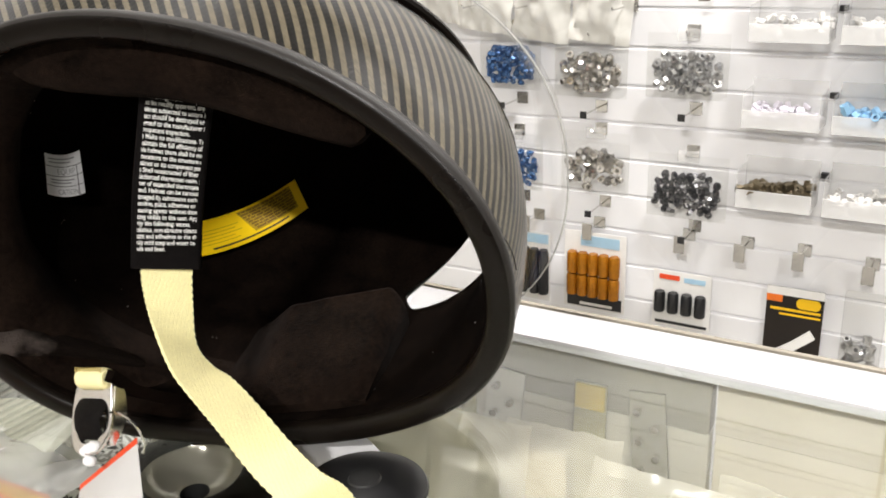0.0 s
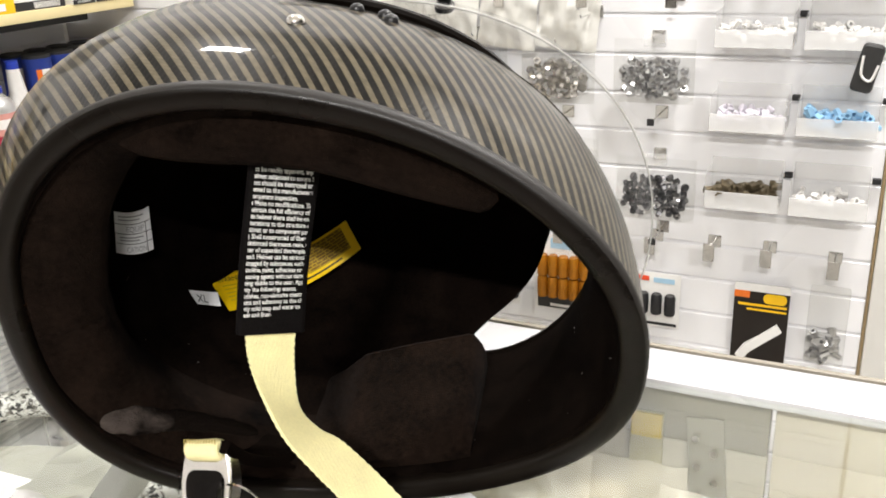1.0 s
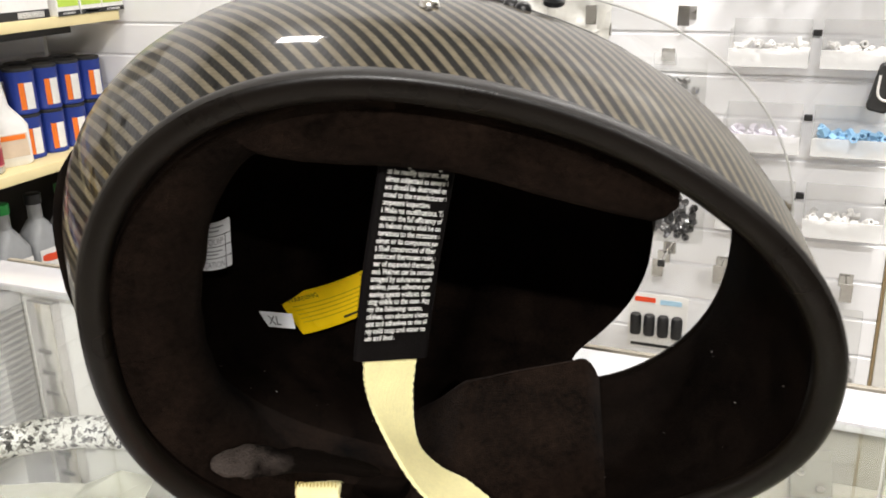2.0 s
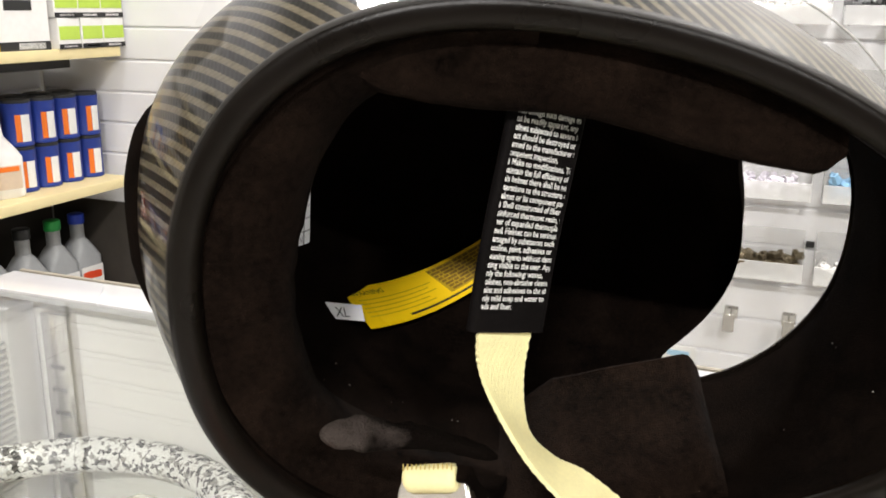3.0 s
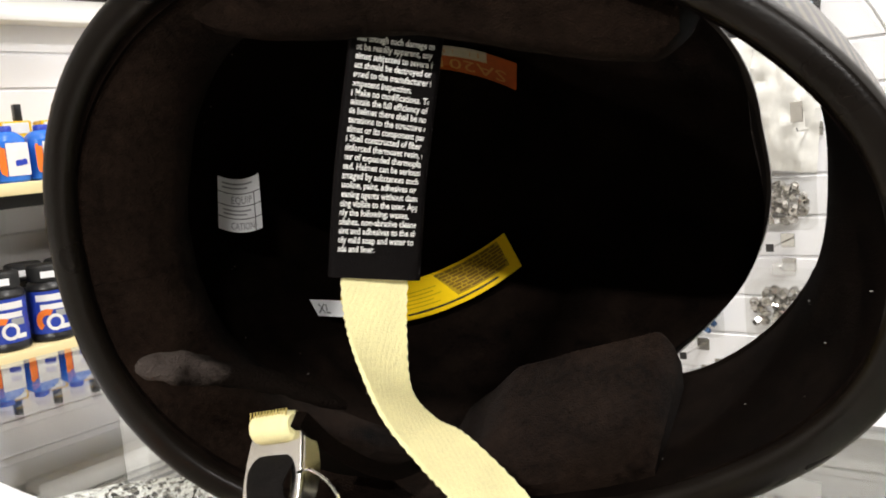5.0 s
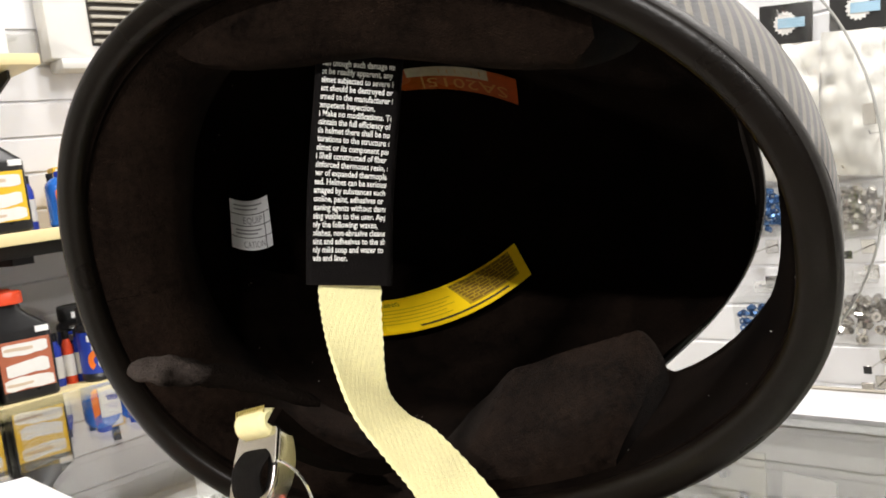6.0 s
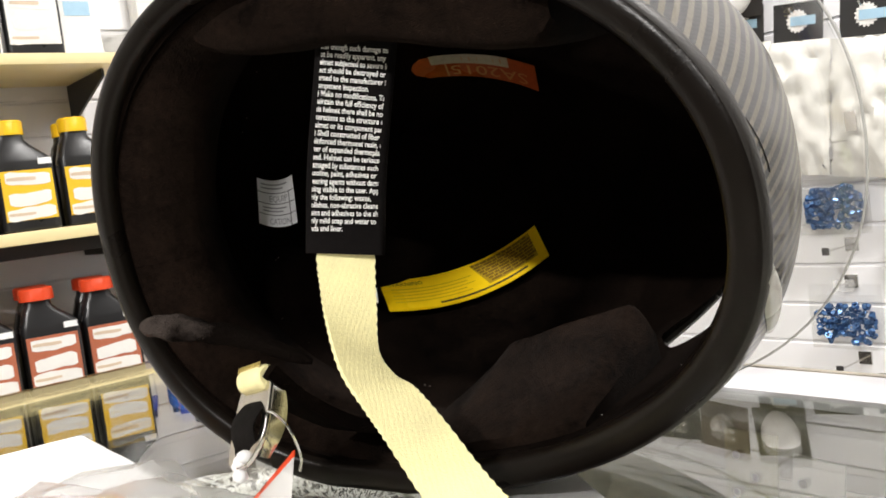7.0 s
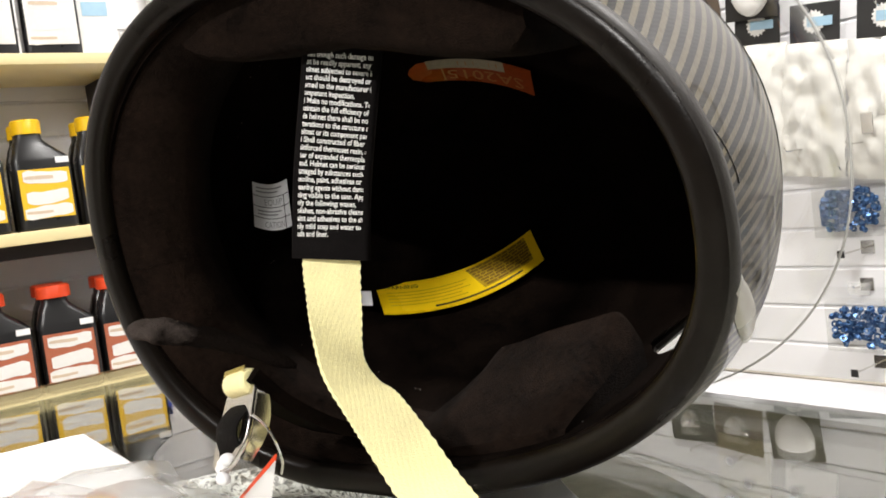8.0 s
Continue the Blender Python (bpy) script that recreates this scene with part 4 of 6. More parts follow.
# clear visor, a little open
visor = new("visor")
visor.parent = helmet
visor["label"] = "clear visor shield standing a little open"
bm = bmesh.new()
NU, NW = 48, 8
for s in (0.0, 0.0022):
    g = []
    for i in range(NU + 1):
        tau = radians(-86 + 172 * i / NU)
        row = []
        for j in range(NW + 1):
            f = j / NW
            z = 0.112 + 0.098 * f * (0.62 + 0.38 * math.cos(tau) ** 2) + 0.020 * (1 - math.cos(tau))
            ax, by = 0.163 - 0.010 * f - 0.022 * f * f - s, 0.127 - 0.006 * f - 0.016 * f * f - s
            row.append(bm.verts.new((math.cos(tau) ** 0.85 * ax + 0.004, by * math.copysign(abs(math.sin(tau)) ** 0.92, tau), z)))
        g.append(row)
    for i in range(NU):
        for j in range(NW):
            bm.faces.new((g[i][j], g[i + 1][j], g[i + 1][j + 1], g[i][j + 1]))
bmesh.ops.remove_doubles(bm, verts=bm.verts, dist=1e-6)
vis = part("shield", bm, M_VISOR, visor)
vis.visible_shadow = False
bm = bmesh.new()
edge = []
for i in range(NU + 1):
    tau = radians(-86 + 172 * i / NU)
    edge.append((math.cos(tau) ** 0.85 * 0.1625 + 0.004, 0.1265 * math.copysign(abs(math.sin(tau)) ** 0.92, tau), 0.112 + 0.020 * (1 - math.cos(tau))))
tube(bm, edge, 0.00055, 6)
part("shield_edge", bm, mat("visor_edge", (0.55, 0.55, 0.53), 0.15, alpha=0.75), visor, "pale polished visor edge")
post = lathe(bmesh.new(), [(0.0001, 0.0), (0.0062, 0.0), (0.0062, 0.003), (0.0045, 0.004), (0.0045, 0.009), (0.0065, 0.010), (0.0065, 0.0125), (0.0001, 0.0125)], 20)
part("tear_off_post", post, M_BLACKPL, visor, "black tear-off post", Matrix.Translation((0.040, -0.1075, 0.185)) @ Matrix.Rotation(radians(105), 4, "X"))


def shell_frame(x, z, side=-1):
    """A pose on the skin near length x and height z, its z axis pointing outwards."""
    best = min((shell_point(radians(a), z / ZT) for a in range(181, 360)), key=lambda p: abs(p.x - x))
    n = Vector((0.05, -1.0, 0.05)).normalized()
    return Matrix.Translation(best) @ n.to_track_quat("Z", "Y").to_matrix().to_4x4()


DOME = [(0.0001, 0.0032), (0.0022, 0.0030), (0.0038, 0.0021), (0.0046, 0.0006), (0.0048, -0.001), (0.0001, -0.001)][::-1]
part("anchor_post", lathe(bmesh.new(), DOME, 20), M_STEEL, helmet, "polished anchor stud", shell_frame(-0.014, 0.062))
for px, pz in ((0.004, 0.115), (0.020, 0.112), (0.026, 0.10)):
    part("pivot_screw", lathe(bmesh.new(), [(r * 0.9, z * 1.2) for r, z in DOME], 16), M_BLACKPL, helmet, "black pivot screw", shell_frame(px, pz))


def on_chin(y, z, lift=0.0):
    """A point on the chin bar's outer face at the given side offset and height."""
    th = min((radians(k * 0.25) for k in range(-200, 201)), key=lambda q: abs(shell_point(q, max(0.0, z / ZT)).y - y))
    p = shell_point(th, max(0.0, z / ZT))
    return p + Vector((p.x, p.y, 0)).normalized() * lift


# chin bar: a fine arched vent line on one side, a pale curved band on the other
bm = bmesh.new()
tube(bm, [on_chin(-0.034 + 0.024 * q, 0.003 + 0.009 * math.sin(math.pi / 2 * q), -0.0001) for q in (k / 14 for k in range(15))], 0.0004, 6)
part("vent_line", bm, M_BLACKPL, helmet, "fine dark line round the chin vent")
bm = bmesh.new()
rings = []
for k in range(17):
    q = k / 16
    w = 0.0044 * (0.45 + 0.55 * math.sin(math.pi * (0.15 + 0.8 * q)))
    c = (0.019 + 0.034 * q, 0.002 + 0.040 * q ** 1.2)
    rings.append([on_chin(c[0] + w * math.cos(a), c[1] - 0.8 * w * math.cos(a), 0.0002 + 0.0016 * max(0.0, math.sin(a))) for a in (2 * math.pi * m / 12 for m in range(12))])
loft(bm, rings)
bmesh.ops.recalc_face_normals(bm, faces=bm.faces)
part("vent_lip", bm, mat("pale_grey_band", (0.42, 0.41, 0.37), 0.3, grain=0.1, scale=120), helmet, "pale grey raised band curving over the chin bar")


# lint caught on the lining near the rim
random.seed(21)
bm = bmesh.new()
for k in range(60):
    th = radians(random.uniform(95, 265) if k % 3 else random.uniform(0, 360))
    p = cavity_point(th, random.uniform(0.05, 0.40))
    bmesh.ops.create_icosphere(bm, subdivisions=1, radius=random.uniform(0.00012, 0.00032), matrix=Matrix.Translation(p * 0.998) @ Matrix.Diagonal((random.uniform(0.6, 2.2), 1, 0.7, 1)))
lint = part("lint", bm, mat("grey_lint", (0.34, 0.32, 0.30), 0.9), helmet, "pale specks of lint")
lint["kind"] = "stuff"


# ---- shelf goods ----
random.seed(11)


def hue(name, c, rough=0.4, **k):
    return mat(name, c, rough, grain=k.pop("grain", 0.06), scale=k.pop("scale", 90), **k)


C_YEL = hue("yellow_plastic", (0.86, 0.52, 0.01))
C_RED = hue("red_plastic", (0.72, 0.07, 0.02))
C_BLUE = hue("blue_plastic", (0.02, 0.05, 0.42))
C_BLUEBOX = hue("blue_carton", (0.015, 0.04, 0.26), 0.5)
C_GREEN = hue("green_plastic", (0.02, 0.30, 0.06))
C_LIME = hue("lime_carton", (0.45, 0.62, 0.08), 0.5)
C_WINE = hue("wine_label", (0.33, 0.02, 0.05))
C_SILVER = hue("silver_plastic", (0.55, 0.55, 0.54), 0.3, metal=0.6)
C_GREYPL = hue("grey_plastic", (0.32, 0.33, 0.34))
C_CLEARBLUE = hue("blue_fluid", (0.03, 0.16, 0.62), 0.15)
C_TAN = hue("tan_print", (0.62, 0.50, 0.38))
C_SKY = hue("pale_blue_print", (0.36, 0.55, 0.70))
C_LABW = hue("white_label", (0.78, 0.77, 0.75), 0.45)
C_AMBER = hue("amber_plastic", (0.40, 0.15, 0.008), 0.10, metal=0.35, grain=0.3)
C_NUTB = hue("anodised_blue", (0.075, 0.165, 0.36), 0.25, metal=0.6, grain=0.3)
C_NUTS = hue("zinc_nuts", (0.62, 0.60, 0.57), 0.22, metal=0.9, grain=0.2)
C_NUTG = hue("grey_nuts", (0.50, 0.50, 0.50), 0.3, metal=0.8, grain=0.2)
C_NUTD = hue("dark_nuts", (0.19, 0.19, 0.20), 0.3, metal=0.9)
C_BRONZE = hue("bronze_links", (0.20, 0.165, 0.11), 0.28, metal=0.8)
C_LILAC = hue("lilac_washers", (0.70, 0.67, 0.74))
C_SKYPL = hue("sky_blue_parts", (0.28, 0.50, 0.72))
C_BEIGE = hue("beige_cloth", (0.50, 0.44, 0.36), 0.85, bump=0.4, bscale=400)
GX = -1.745


def rect_rings(rows, r=0.012, n=4):
    """Rings of rounded rectangles: height, depth, width, shift along y."""
    return [[(a, b + s, z) for a, b in rounded(d, w, min(r, d * 0.45, w * 0.45), n)] for z, d, w, s in rows]


def flat_label(parent, name, x, y0, y1, z0, z1, material, label="", thick=0.0008):
    return part(name, new_box((x, y0, z0), (x + thick, y1, z1), 0.0003, 1), material, parent, label, smooth=False)


def wavy(parent, x, y0, y1, z0, z1, material, seed, thick=0.0005):
    """Printed swoosh: a band with uneven upper and lower edges."""
    bm = bmesh.new()
    n = 14
    rows = []
    for k in range(n + 1):
        f = k / n
        y = y0 + (y1 - y0) * f
        a = 0.14 * (z1 - z0) * noise.noise((f * 3.0, seed, 0.3))
        b = 0.16 * (z1 - z0) * noise.noise((f * 4.0, seed, 7.3))
        taper = 0.72 + 0.28 * min(1.0, 9 * f, 9 * (1 - f))
        mid = (z0 + z1) / 2 + 0.09 * (z1 - z0) * math.sin(4 * f + seed)
        half = (z1 - z0) / 2 * max(0.1, taper)
        rows.append((y, mid - half + a, mid + half + b * 0.6))
    loft(bm, [[(xx, y, zz) for xx, zz in ((x, lo), (x + thick, lo), (x + thick, hi), (x, hi))] for y, lo, hi in rows])
    bmesh.ops.recalc_face_normals(bm, faces=bm.faces)
    return part("print_swoosh", bm, material, parent, smooth=False)


def oil_bottle(cap_mat, face_mat, label, wide_cap):
    t = thing("oil_bottle", label, "oil bottle", None, "oil bottles")
    bm = bmesh.new()
    loft(bm, rect_rings([(0.0, 0.050, 0.090, 0), (0.004, 0.058, 0.098, 0), (0.060, 0.058, 0.099, 0), (0.122, 0.058, 0.099, 0), (0.128, 0.056, 0.096, 0), (0.152, 0.048, 0.060, -0.012), (0.162, 0.044, 0.046, -0.014), (0.172, 0.042, 0.044, -0.014)]))
    part("body", bm, M_BLACKPL, t)
    h, w = (0.026, 0.050) if not wide_cap else (0.022, 0.058)
    bm = bmesh.new()
    loft(bm, rect_rings([(0.172, w, w, -0.014), (0.172 + h - 0.003, w, w, -0.014), (0.172 + h, w - 0.005, w - 0.005, -0.014)], 0.022, 6))
    part("cap", bm, cap_mat, t, "ribbed screw cap")
    lb = flat_label(t, "label", 0.0292, -0.043, 0.043, 0.020, 0.108, face_mat, "printed label")
    sd = 3.0 if wide_cap else 8.0
    wavy(lb, 0.0301, -0.036, 0.038, 0.082, 0.104, C_LABW, sd)
    wavy(lb, 0.0301, -0.034, 0.036, 0.047, 0.070, C_LABW, sd + 1.7)
    wavy(lb, 0.0301, -0.040, 0.040, 0.021, 0.042, C_LABW, sd + 3.1)
    wavy(lb, 0.0307, -0.034, 0.014, 0.090, 0.096, C_TAN, sd + 4.4)
    wavy(lb, 0.0307, -0.038, 0.006, 0.029, 0.034, C_TAN, sd + 6.6)
    flat_label(t, "price_sticker", 0.0287, 0.022, 0.045, 0.1165, 0.1275, M_PAPER, "small white price sticker")
    return t


def place_row(proto, spots, turn=-8.0):
    first = True
    for x, y, z in spots:
        m = pose(x, y, z, 0, 0, turn + random.uniform(-5, 5))
        if first:
            proto.matrix_basis = m
            first = False
        else:
            copy_thing(proto, m)


ZA, ZB, ZCB = BOARDS["A"], BOARDS["B"], BOARDS["C"]
yb = oil_bottle(C_YEL, hue("yellow_print", (0.80, 0.50, 0.03)), "black motor oil bottle with yellow cap and yellow label", False)
place_row(yb, [(GX + dx, y + dy, ZB) for dx, dy in ((0.03, 0), (-0.05, 0.012)) for y in (0.34, 0.453, 0.566, 0.679)])
rb = oil_bottle(C_RED, hue("brown_red_print", (0.42, 0.13, 0.07)), "black motor oil bottle with red cap and white label", True)
place_row(rb, [(GX + dx, y + dy, ZA) for dx, dy in ((0.03, 0), (-0.05, 0.012)) for y in (0.35, 0.457, 0.569, 0.676)])
tb = oil_bottle(hue("black_cap", (0.02, 0.02, 0.02)), C_LABW, "black motor oil bottle with tan and white label", False)
place_row(tb, [(GX + 0.03, y, ZCB) for y in (0.40, 0.51, 0.62)])


def carton(w, d, h, base, label, cat="carton", face=None, group=""):
    """Plain folded carton: body, lid flap seam and a printed face."""
    t = thing("carton", label, cat, None, group)
    bm = new_box((-d / 2, -w / 2, 0), (d / 2, w / 2, h), 0.0012, 1)
    part("body", bm, base, t, smooth=False)
    part("flap", new_box((-d / 2 + 0.001, -w / 2 + 0.001, h + 0.0002), (d / 2 - 0.002, w / 2 - 0.001, h + 0.0010)), base, t, smooth=False)
    if face:
        for y0, y1, z0, z1, m in face:
            flat_label(t, "print_panel", d / 2 + 0.0002, y0 * w, y1 * w, z0 * h, z1 * h, m)
    return t


# white cartons and lime cartons on the upper boards
c = carton(0.07, 0.06, 0.13, C_LABW, "plain white carton on the top shelf", face=[(-0.35, 0.3, 0.55, 0.75, C_SKY)])
c.matrix_basis = pose(GX + 0.03, 0.70, ZCB, 0, 0, -5)
c = carton(0.132, 0.09, 0.125, C_LABW, "white parts carton with a small black logo", face=[(-0.3, 0.2, 0.62, 0.78, M_INK), (-0.5, 0.5, 0.0, 0.14, M_INK), (-0.1, 0.4, 0.02, 0.12, C_LABW)])
c.matrix_basis = pose(GX + 0.03, 1.385, ZB, 0, 0, -3)
lime = carton(0.064, 0.075, 0.062, C_LABW, "small white and lime green carton in a stack", face=[(-0.46, 0.46, 0.30, 0.74, C_LIME), (-0.5, 0.5, 0.0, 0.16, M_INK), (-0.3, 0.3, 0.04, 0.12, C_LABW)], group="lime cartons")
place_row(lime, [(GX + 0.05, y, ZB + z) for y in (1.493, 1.560, 1.627) for z in (0.0, 0.0635, 0.127)], 0)

# yellow display trays with white boxes
for ty, tz in ((1.085, 0.0), (1.245, 0.0), (1.14, 0.088)):
    tray = thing("display_tray", "yellow card display tray filled with small white boxes", "display tray", pose(GX + 0.03, ty, ZB + tz, 0, 0, -4), "yellow display trays")
    bm = bmesh.new()
    box(bm, (-0.05, -0.072, 0), (0.05, 0.072, 0.003))
    box(bm, (0.047, -0.072, 0.003), (0.05, 0.072, 0.036))
    box(bm, (0.0472, -0.014, 0.036), (0.0498, 0.010, 0.080))
    box(bm, (-0.05, -0.072, 0.003), (0.047, -0.069, 0.045))
    box(bm, (-0.05, 0.069, 0.003), (0.047, 0.072, 0.045))
    part("tray", bm, C_YEL, tray, smooth=False)
    for k in range(3):
        part("small_box", new_box((-0.045, -0.066 + 0.045 * k, 0.004), (0.042, -0.024 + 0.045 * k, 0.075 + 0.008 * random.random()), 0.001, 1), C_LABW, tray, "small white box", smooth=False)
    flat_label(tray, "price_strip", 0.0504, -0.02, 0.05, 0.006, 0.020, M_PAPER)
tray = thing("display_tray", "yellow card display tray with mixed small packets", "display tray", pose(GX + 0.03, 1.335, ZB, 0, 0, -4), "yellow display trays")
for k, (m, h) in enumerate(((C_RED, 0.05), (C_LABW, 0.085), (C_TAN, 0.07), (M_INK, 0.06), (C_LABW, 0.10))):
    part("packet", new_box((-0.03, -0.030 + 0.0125 * k, 0.0), (0.03 + 0.004 * (k % 2), -0.019 + 0.0125 * k, h), 0.001, 1), m, tray, smooth=False)


# blue fluid cans, shoulder high, with yellow packs behind them
def fluid_bottle():
    t = thing("fluid_bottle", "squat clear blue fluid bottle with white and orange label", "fluid bottle", None, "fluid bottles")
    bm = bmesh.new()
    loft(bm, rect_rings([(0.0, 0.050, 0.056, 0), (0.004, 0.056, 0.063, 0), (0.010, 0.055, 0.062, 0), (0.072, 0.055, 0.062, 0), (0.080, 0.052, 0.058, 0), (0.087, 0.040, 0.044, 0), (0.091, 0.028, 0.030, 0)], 0.02, 5))
    part("body", bm, C_CLEARBLUE, t)
    part("cap", lathe(bmesh.new(), [(0.0001, 0.091), (0.0135, 0.091), (0.0135, 0.099), (0.012, 0.101), (0.0001, 0.101)], 18), C_BLUE, t, "blue screw cap")
    flat_label(t, "label", 0.0282, -0.012, 0.027, 0.012, 0.070, C_LABW, "printed label")
    wavy(t, 0.0282, -0.026, -0.013, 0.016, 0.066, C_ORANGE2, 2.2)
    wavy(t, 0.0291, 0.002, 0.022, 0.030, 0.040, C_BLUE, 4.2)
    return t


C_ORANGE2 = hue("orange_print", (0.80, 0.18, 0.02))
place_row(fluid_bottle(), [(GX + 0.03, y, ZB) for y in (0.80, 0.866, 0.935)])
c = carton(0.066, 0.07, 0.098, C_LABW, "plain white carton beside the yellow trays", face=[(-0.3, 0.2, 0.80, 0.90, M_INK)])
c.matrix_basis = pose(GX + 0.035, 1.006, ZB, 0, 0, -6)
yp = carton(0.056, 0.05, 0.112, C_YEL, "yellow pack with a black spout behind the blue bottles", "pack", [(-0.42, 0.42, 0.80, 0.98, C_LABW), (-0.42, 0.10, 0.10, 0.40, C_LABW)], "yellow packs")
part("spout", new_box((-0.012, 0.006, 0.1135), (0.006, 0.020, 0.146), 0.002), M_BLACKPL, yp, "black spout")
place_row(yp, [(GX - 0.055, y, ZB) for y in (0.845, 0.925, 1.005)])


# black additive jars
def additive_jar(face, spot, label):
    t = thing("additive_jar", label, "jar", None, "additive jars")
    part("body", lathe(bmesh.new(), [(0.0001, 0.0), (0.036, 0.0), (0.040, 0.004), (0.040, 0.012), (0.0385, 0.014), (0.0385, 0.096), (0.040, 0.098), (0.038, 0.106), (0.030, 0.112), (0.0001, 0.112)], 30), M_BLACKPL, t)
    part("lid", lathe(bmesh.new(), [(0.0001, 0.112), (0.033, 0.112), (0.034, 0.115), (0.034, 0.138), (0.031, 0.141), (0.0001, 0.141)], 30), M_BLACKMAT, t, "black screw lid")
    bm = bmesh.new()
    rings = [[((0.0392) * math.cos(a), (0.0392) * math.sin(a), z) for a in [radians(-100 + 200 * k / 24) for k in range(25)]] for z in (0.016, 0.094)]
    loft(bm, rings, closed=False, cap=False)
    lb = part("label", bm, face, t, "wrapped printed label")

    def patch(a0, a1, z0, z1, m, lift=0.0004):
        bm = bmesh.new()
        rr = 0.0392 + lift
        loft(bm, [[(rr * math.cos(a), rr * math.sin(a), z) for a in [radians(a0 + (a1 - a0) * k / 8) for k in range(9)]] for z in (z0, z1)], closed=False, cap=False)
        part("print_bar", bm, m, lb)
    patch(-40, 45, 0.076, 0.088, C_LABW)
    patch(-30, 40, 0.060, 0.070, C_LABW)
    def ring_print(mid, zc, r0, r1, a0, a1, m, lift):
        bm = bmesh.new()
        rr = 0.0392 + lift
        rows = []
        for k in range(21):
            q = radians(a0 + (a1 - a0) * k / 20)
            rows.append([(rr * math.cos(mid + r * math.cos(q) / rr), rr * math.sin(mid + r * math.cos(q) / rr), zc + r * math.sin(q)) for r in (r0, r1)])
        loft(bm, rows, closed=False, cap=False)
        part("print_ring", bm, m, lb)
    ring_print(radians(4), 0.036, 0.0095, 0.0155, 0, 360, C_LABW, 0.0005)
    ring_print(radians(-14), 0.040, 0.0100, 0.0215, 60, 230, spot, 0.0009)
    patch(8, 44, 0.046, 0.058, C_GREYPL)
    patch(16, 46, 0.022, 0.030, C_LABW)
    part("price_sticker", new_box((0.0345, -0.012, 0.118), (0.0352, 0.012, 0.130)), M_PAPER, t, "small white price sticker", smooth=False)
    return t


place_row(additive_jar(hue("blue_jar_label", (0.02, 0.05, 0.36)), C_ORANGE2, "black additive jar with blue label"), [(GX + 0.03, y, ZA) for y in (0.906, 0.818)] + [(GX - 0.055, y, ZA) for y in (0.906, 0.818)], -20)
place_row(additive_jar(hue("red_jar_label", (0.58, 0.06, 0.04)), C_LABW, "black additive jar with red label"), [(GX + 0.03, 1.046, ZA), (GX - 0.055, 1.046, ZA), (GX - 0.035, 0.976, ZA)], -25)


def cleaner_bottle():
    t = thing("cleaner_bottle", "silver bottle with blue cap and wine red label", "bottle", None, "cleaner bottles")
    part("body", lathe(bmesh.new(), [(0.0001, 0.0), (0.029, 0.0), (0.033, 0.004), (0.033, 0.100), (0.031, 0.114), (0.024, 0.126), (0.014, 0.134), (0.0125, 0.138), (0.0001, 0.138)], 28), C_SILVER, t)
    part("cap", lathe(bmesh.new(), [(0.0001, 0.138), (0.0145, 0.138), (0.0145, 0.150), (0.0125, 0.152), (0.0001, 0.152)], 20), C_BLUE, t, "blue screw cap")
    for z0, z1, m, lift in ((0.016, 0.098, hue("pink_label", (0.62, 0.30, 0.26)), 0.0004), (0.018, 0.052, C_WINE, 0.0009), (0.066, 0.086, C_LABW, 0.0009)):
        bm = bmesh.new()
        loft(bm, [[((0.033 + lift) * math.cos(a), (0.033 + lift) * math.sin(a), z) for a in [radians(-95 + 190 * k / 24) for k in range(25)]] for z in (z0, z1)], closed=False, cap=False)
        part("label", bm, m, t, "wrapped label band")
    return t


place_row(cleaner_bottle(), [(GX + 0.03, y, ZA) for y in (1.122, 1.196, 1.268)] + [(GX - 0.045, y, ZA) for y in (1.16, 1.235)], -20)

wb = thing("additive_bottle", "white long-necked bottle with tan and orange label", "bottle", pose(-1.735, 1.345, ZA, 0, 0, -20))
bm = bmesh.new()
loft(bm, rect_rings([(0.0, 0.05, 0.080, 0), (0.004, 0.056, 0.088, 0), (0.082, 0.056, 0.088, 0), (0.098, 0.05, 0.070, 0), (0.125, 0.036, 0.036, -0.004), (0.175, 0.026, 0.026, -0.006)], 0.02, 5))
part("body", bm, C_LABW, wb)
part("cap", lathe(bmesh.new(), [(0.0001, 0.175), (0.0135, 0.175), (0.0135, 0.192), (0.0001, 0.192)], 18), C_BLUE, wb, "blue cap", pose(0, -0.006, 0))
flat_label(wb, "label", 0.0282, -0.032, 0.032, 0.020, 0.068, C_TAN, "printed label")
flat_label(wb, "print_bar", 0.0291, -0.030, 0.028, 0.056, 0.066, C_ORANGE2)

def filter_can():
    t = thing("filter_can", "round blue can with dark lid, red and white label", "can", None, "blue cans")
    part("body", lathe(bmesh.new(), [(0.0001, 0.0), (0.030, 0.0), (0.0315, 0.002), (0.0315, 0.006), (0.0305, 0.008), (0.0305, 0.084), (0.0315, 0.086), (0.0315, 0.089), (0.0001, 0.089)], 30), C_BLUEBOX, t)
    part("lid", lathe(bmesh.new(), [(0.0001, 0.089), (0.0300, 0.089), (0.0305, 0.091), (0.0300, 0.0955), (0.027, 0.0965), (0.0001, 0.0965)], 30), M_BLACKMAT, t, "dark round lid")
    for a0, a1, z0, z1, m in ((-8, 30, 0.010, 0.066, C_LABW), (-30, -9, 0.010, 0.066, C_ORANGE2)):
        bm = bmesh.new()
        loft(bm, [[(0.0309 * math.cos(a), 0.0309 * math.sin(a), z) for a in [radians(a0 + (a1 - a0) * k / 8) for k in range(9)]] for z in (z0, z1)], closed=False, cap=False)
        part("label", bm, m, t, "printed label patch")
    return t


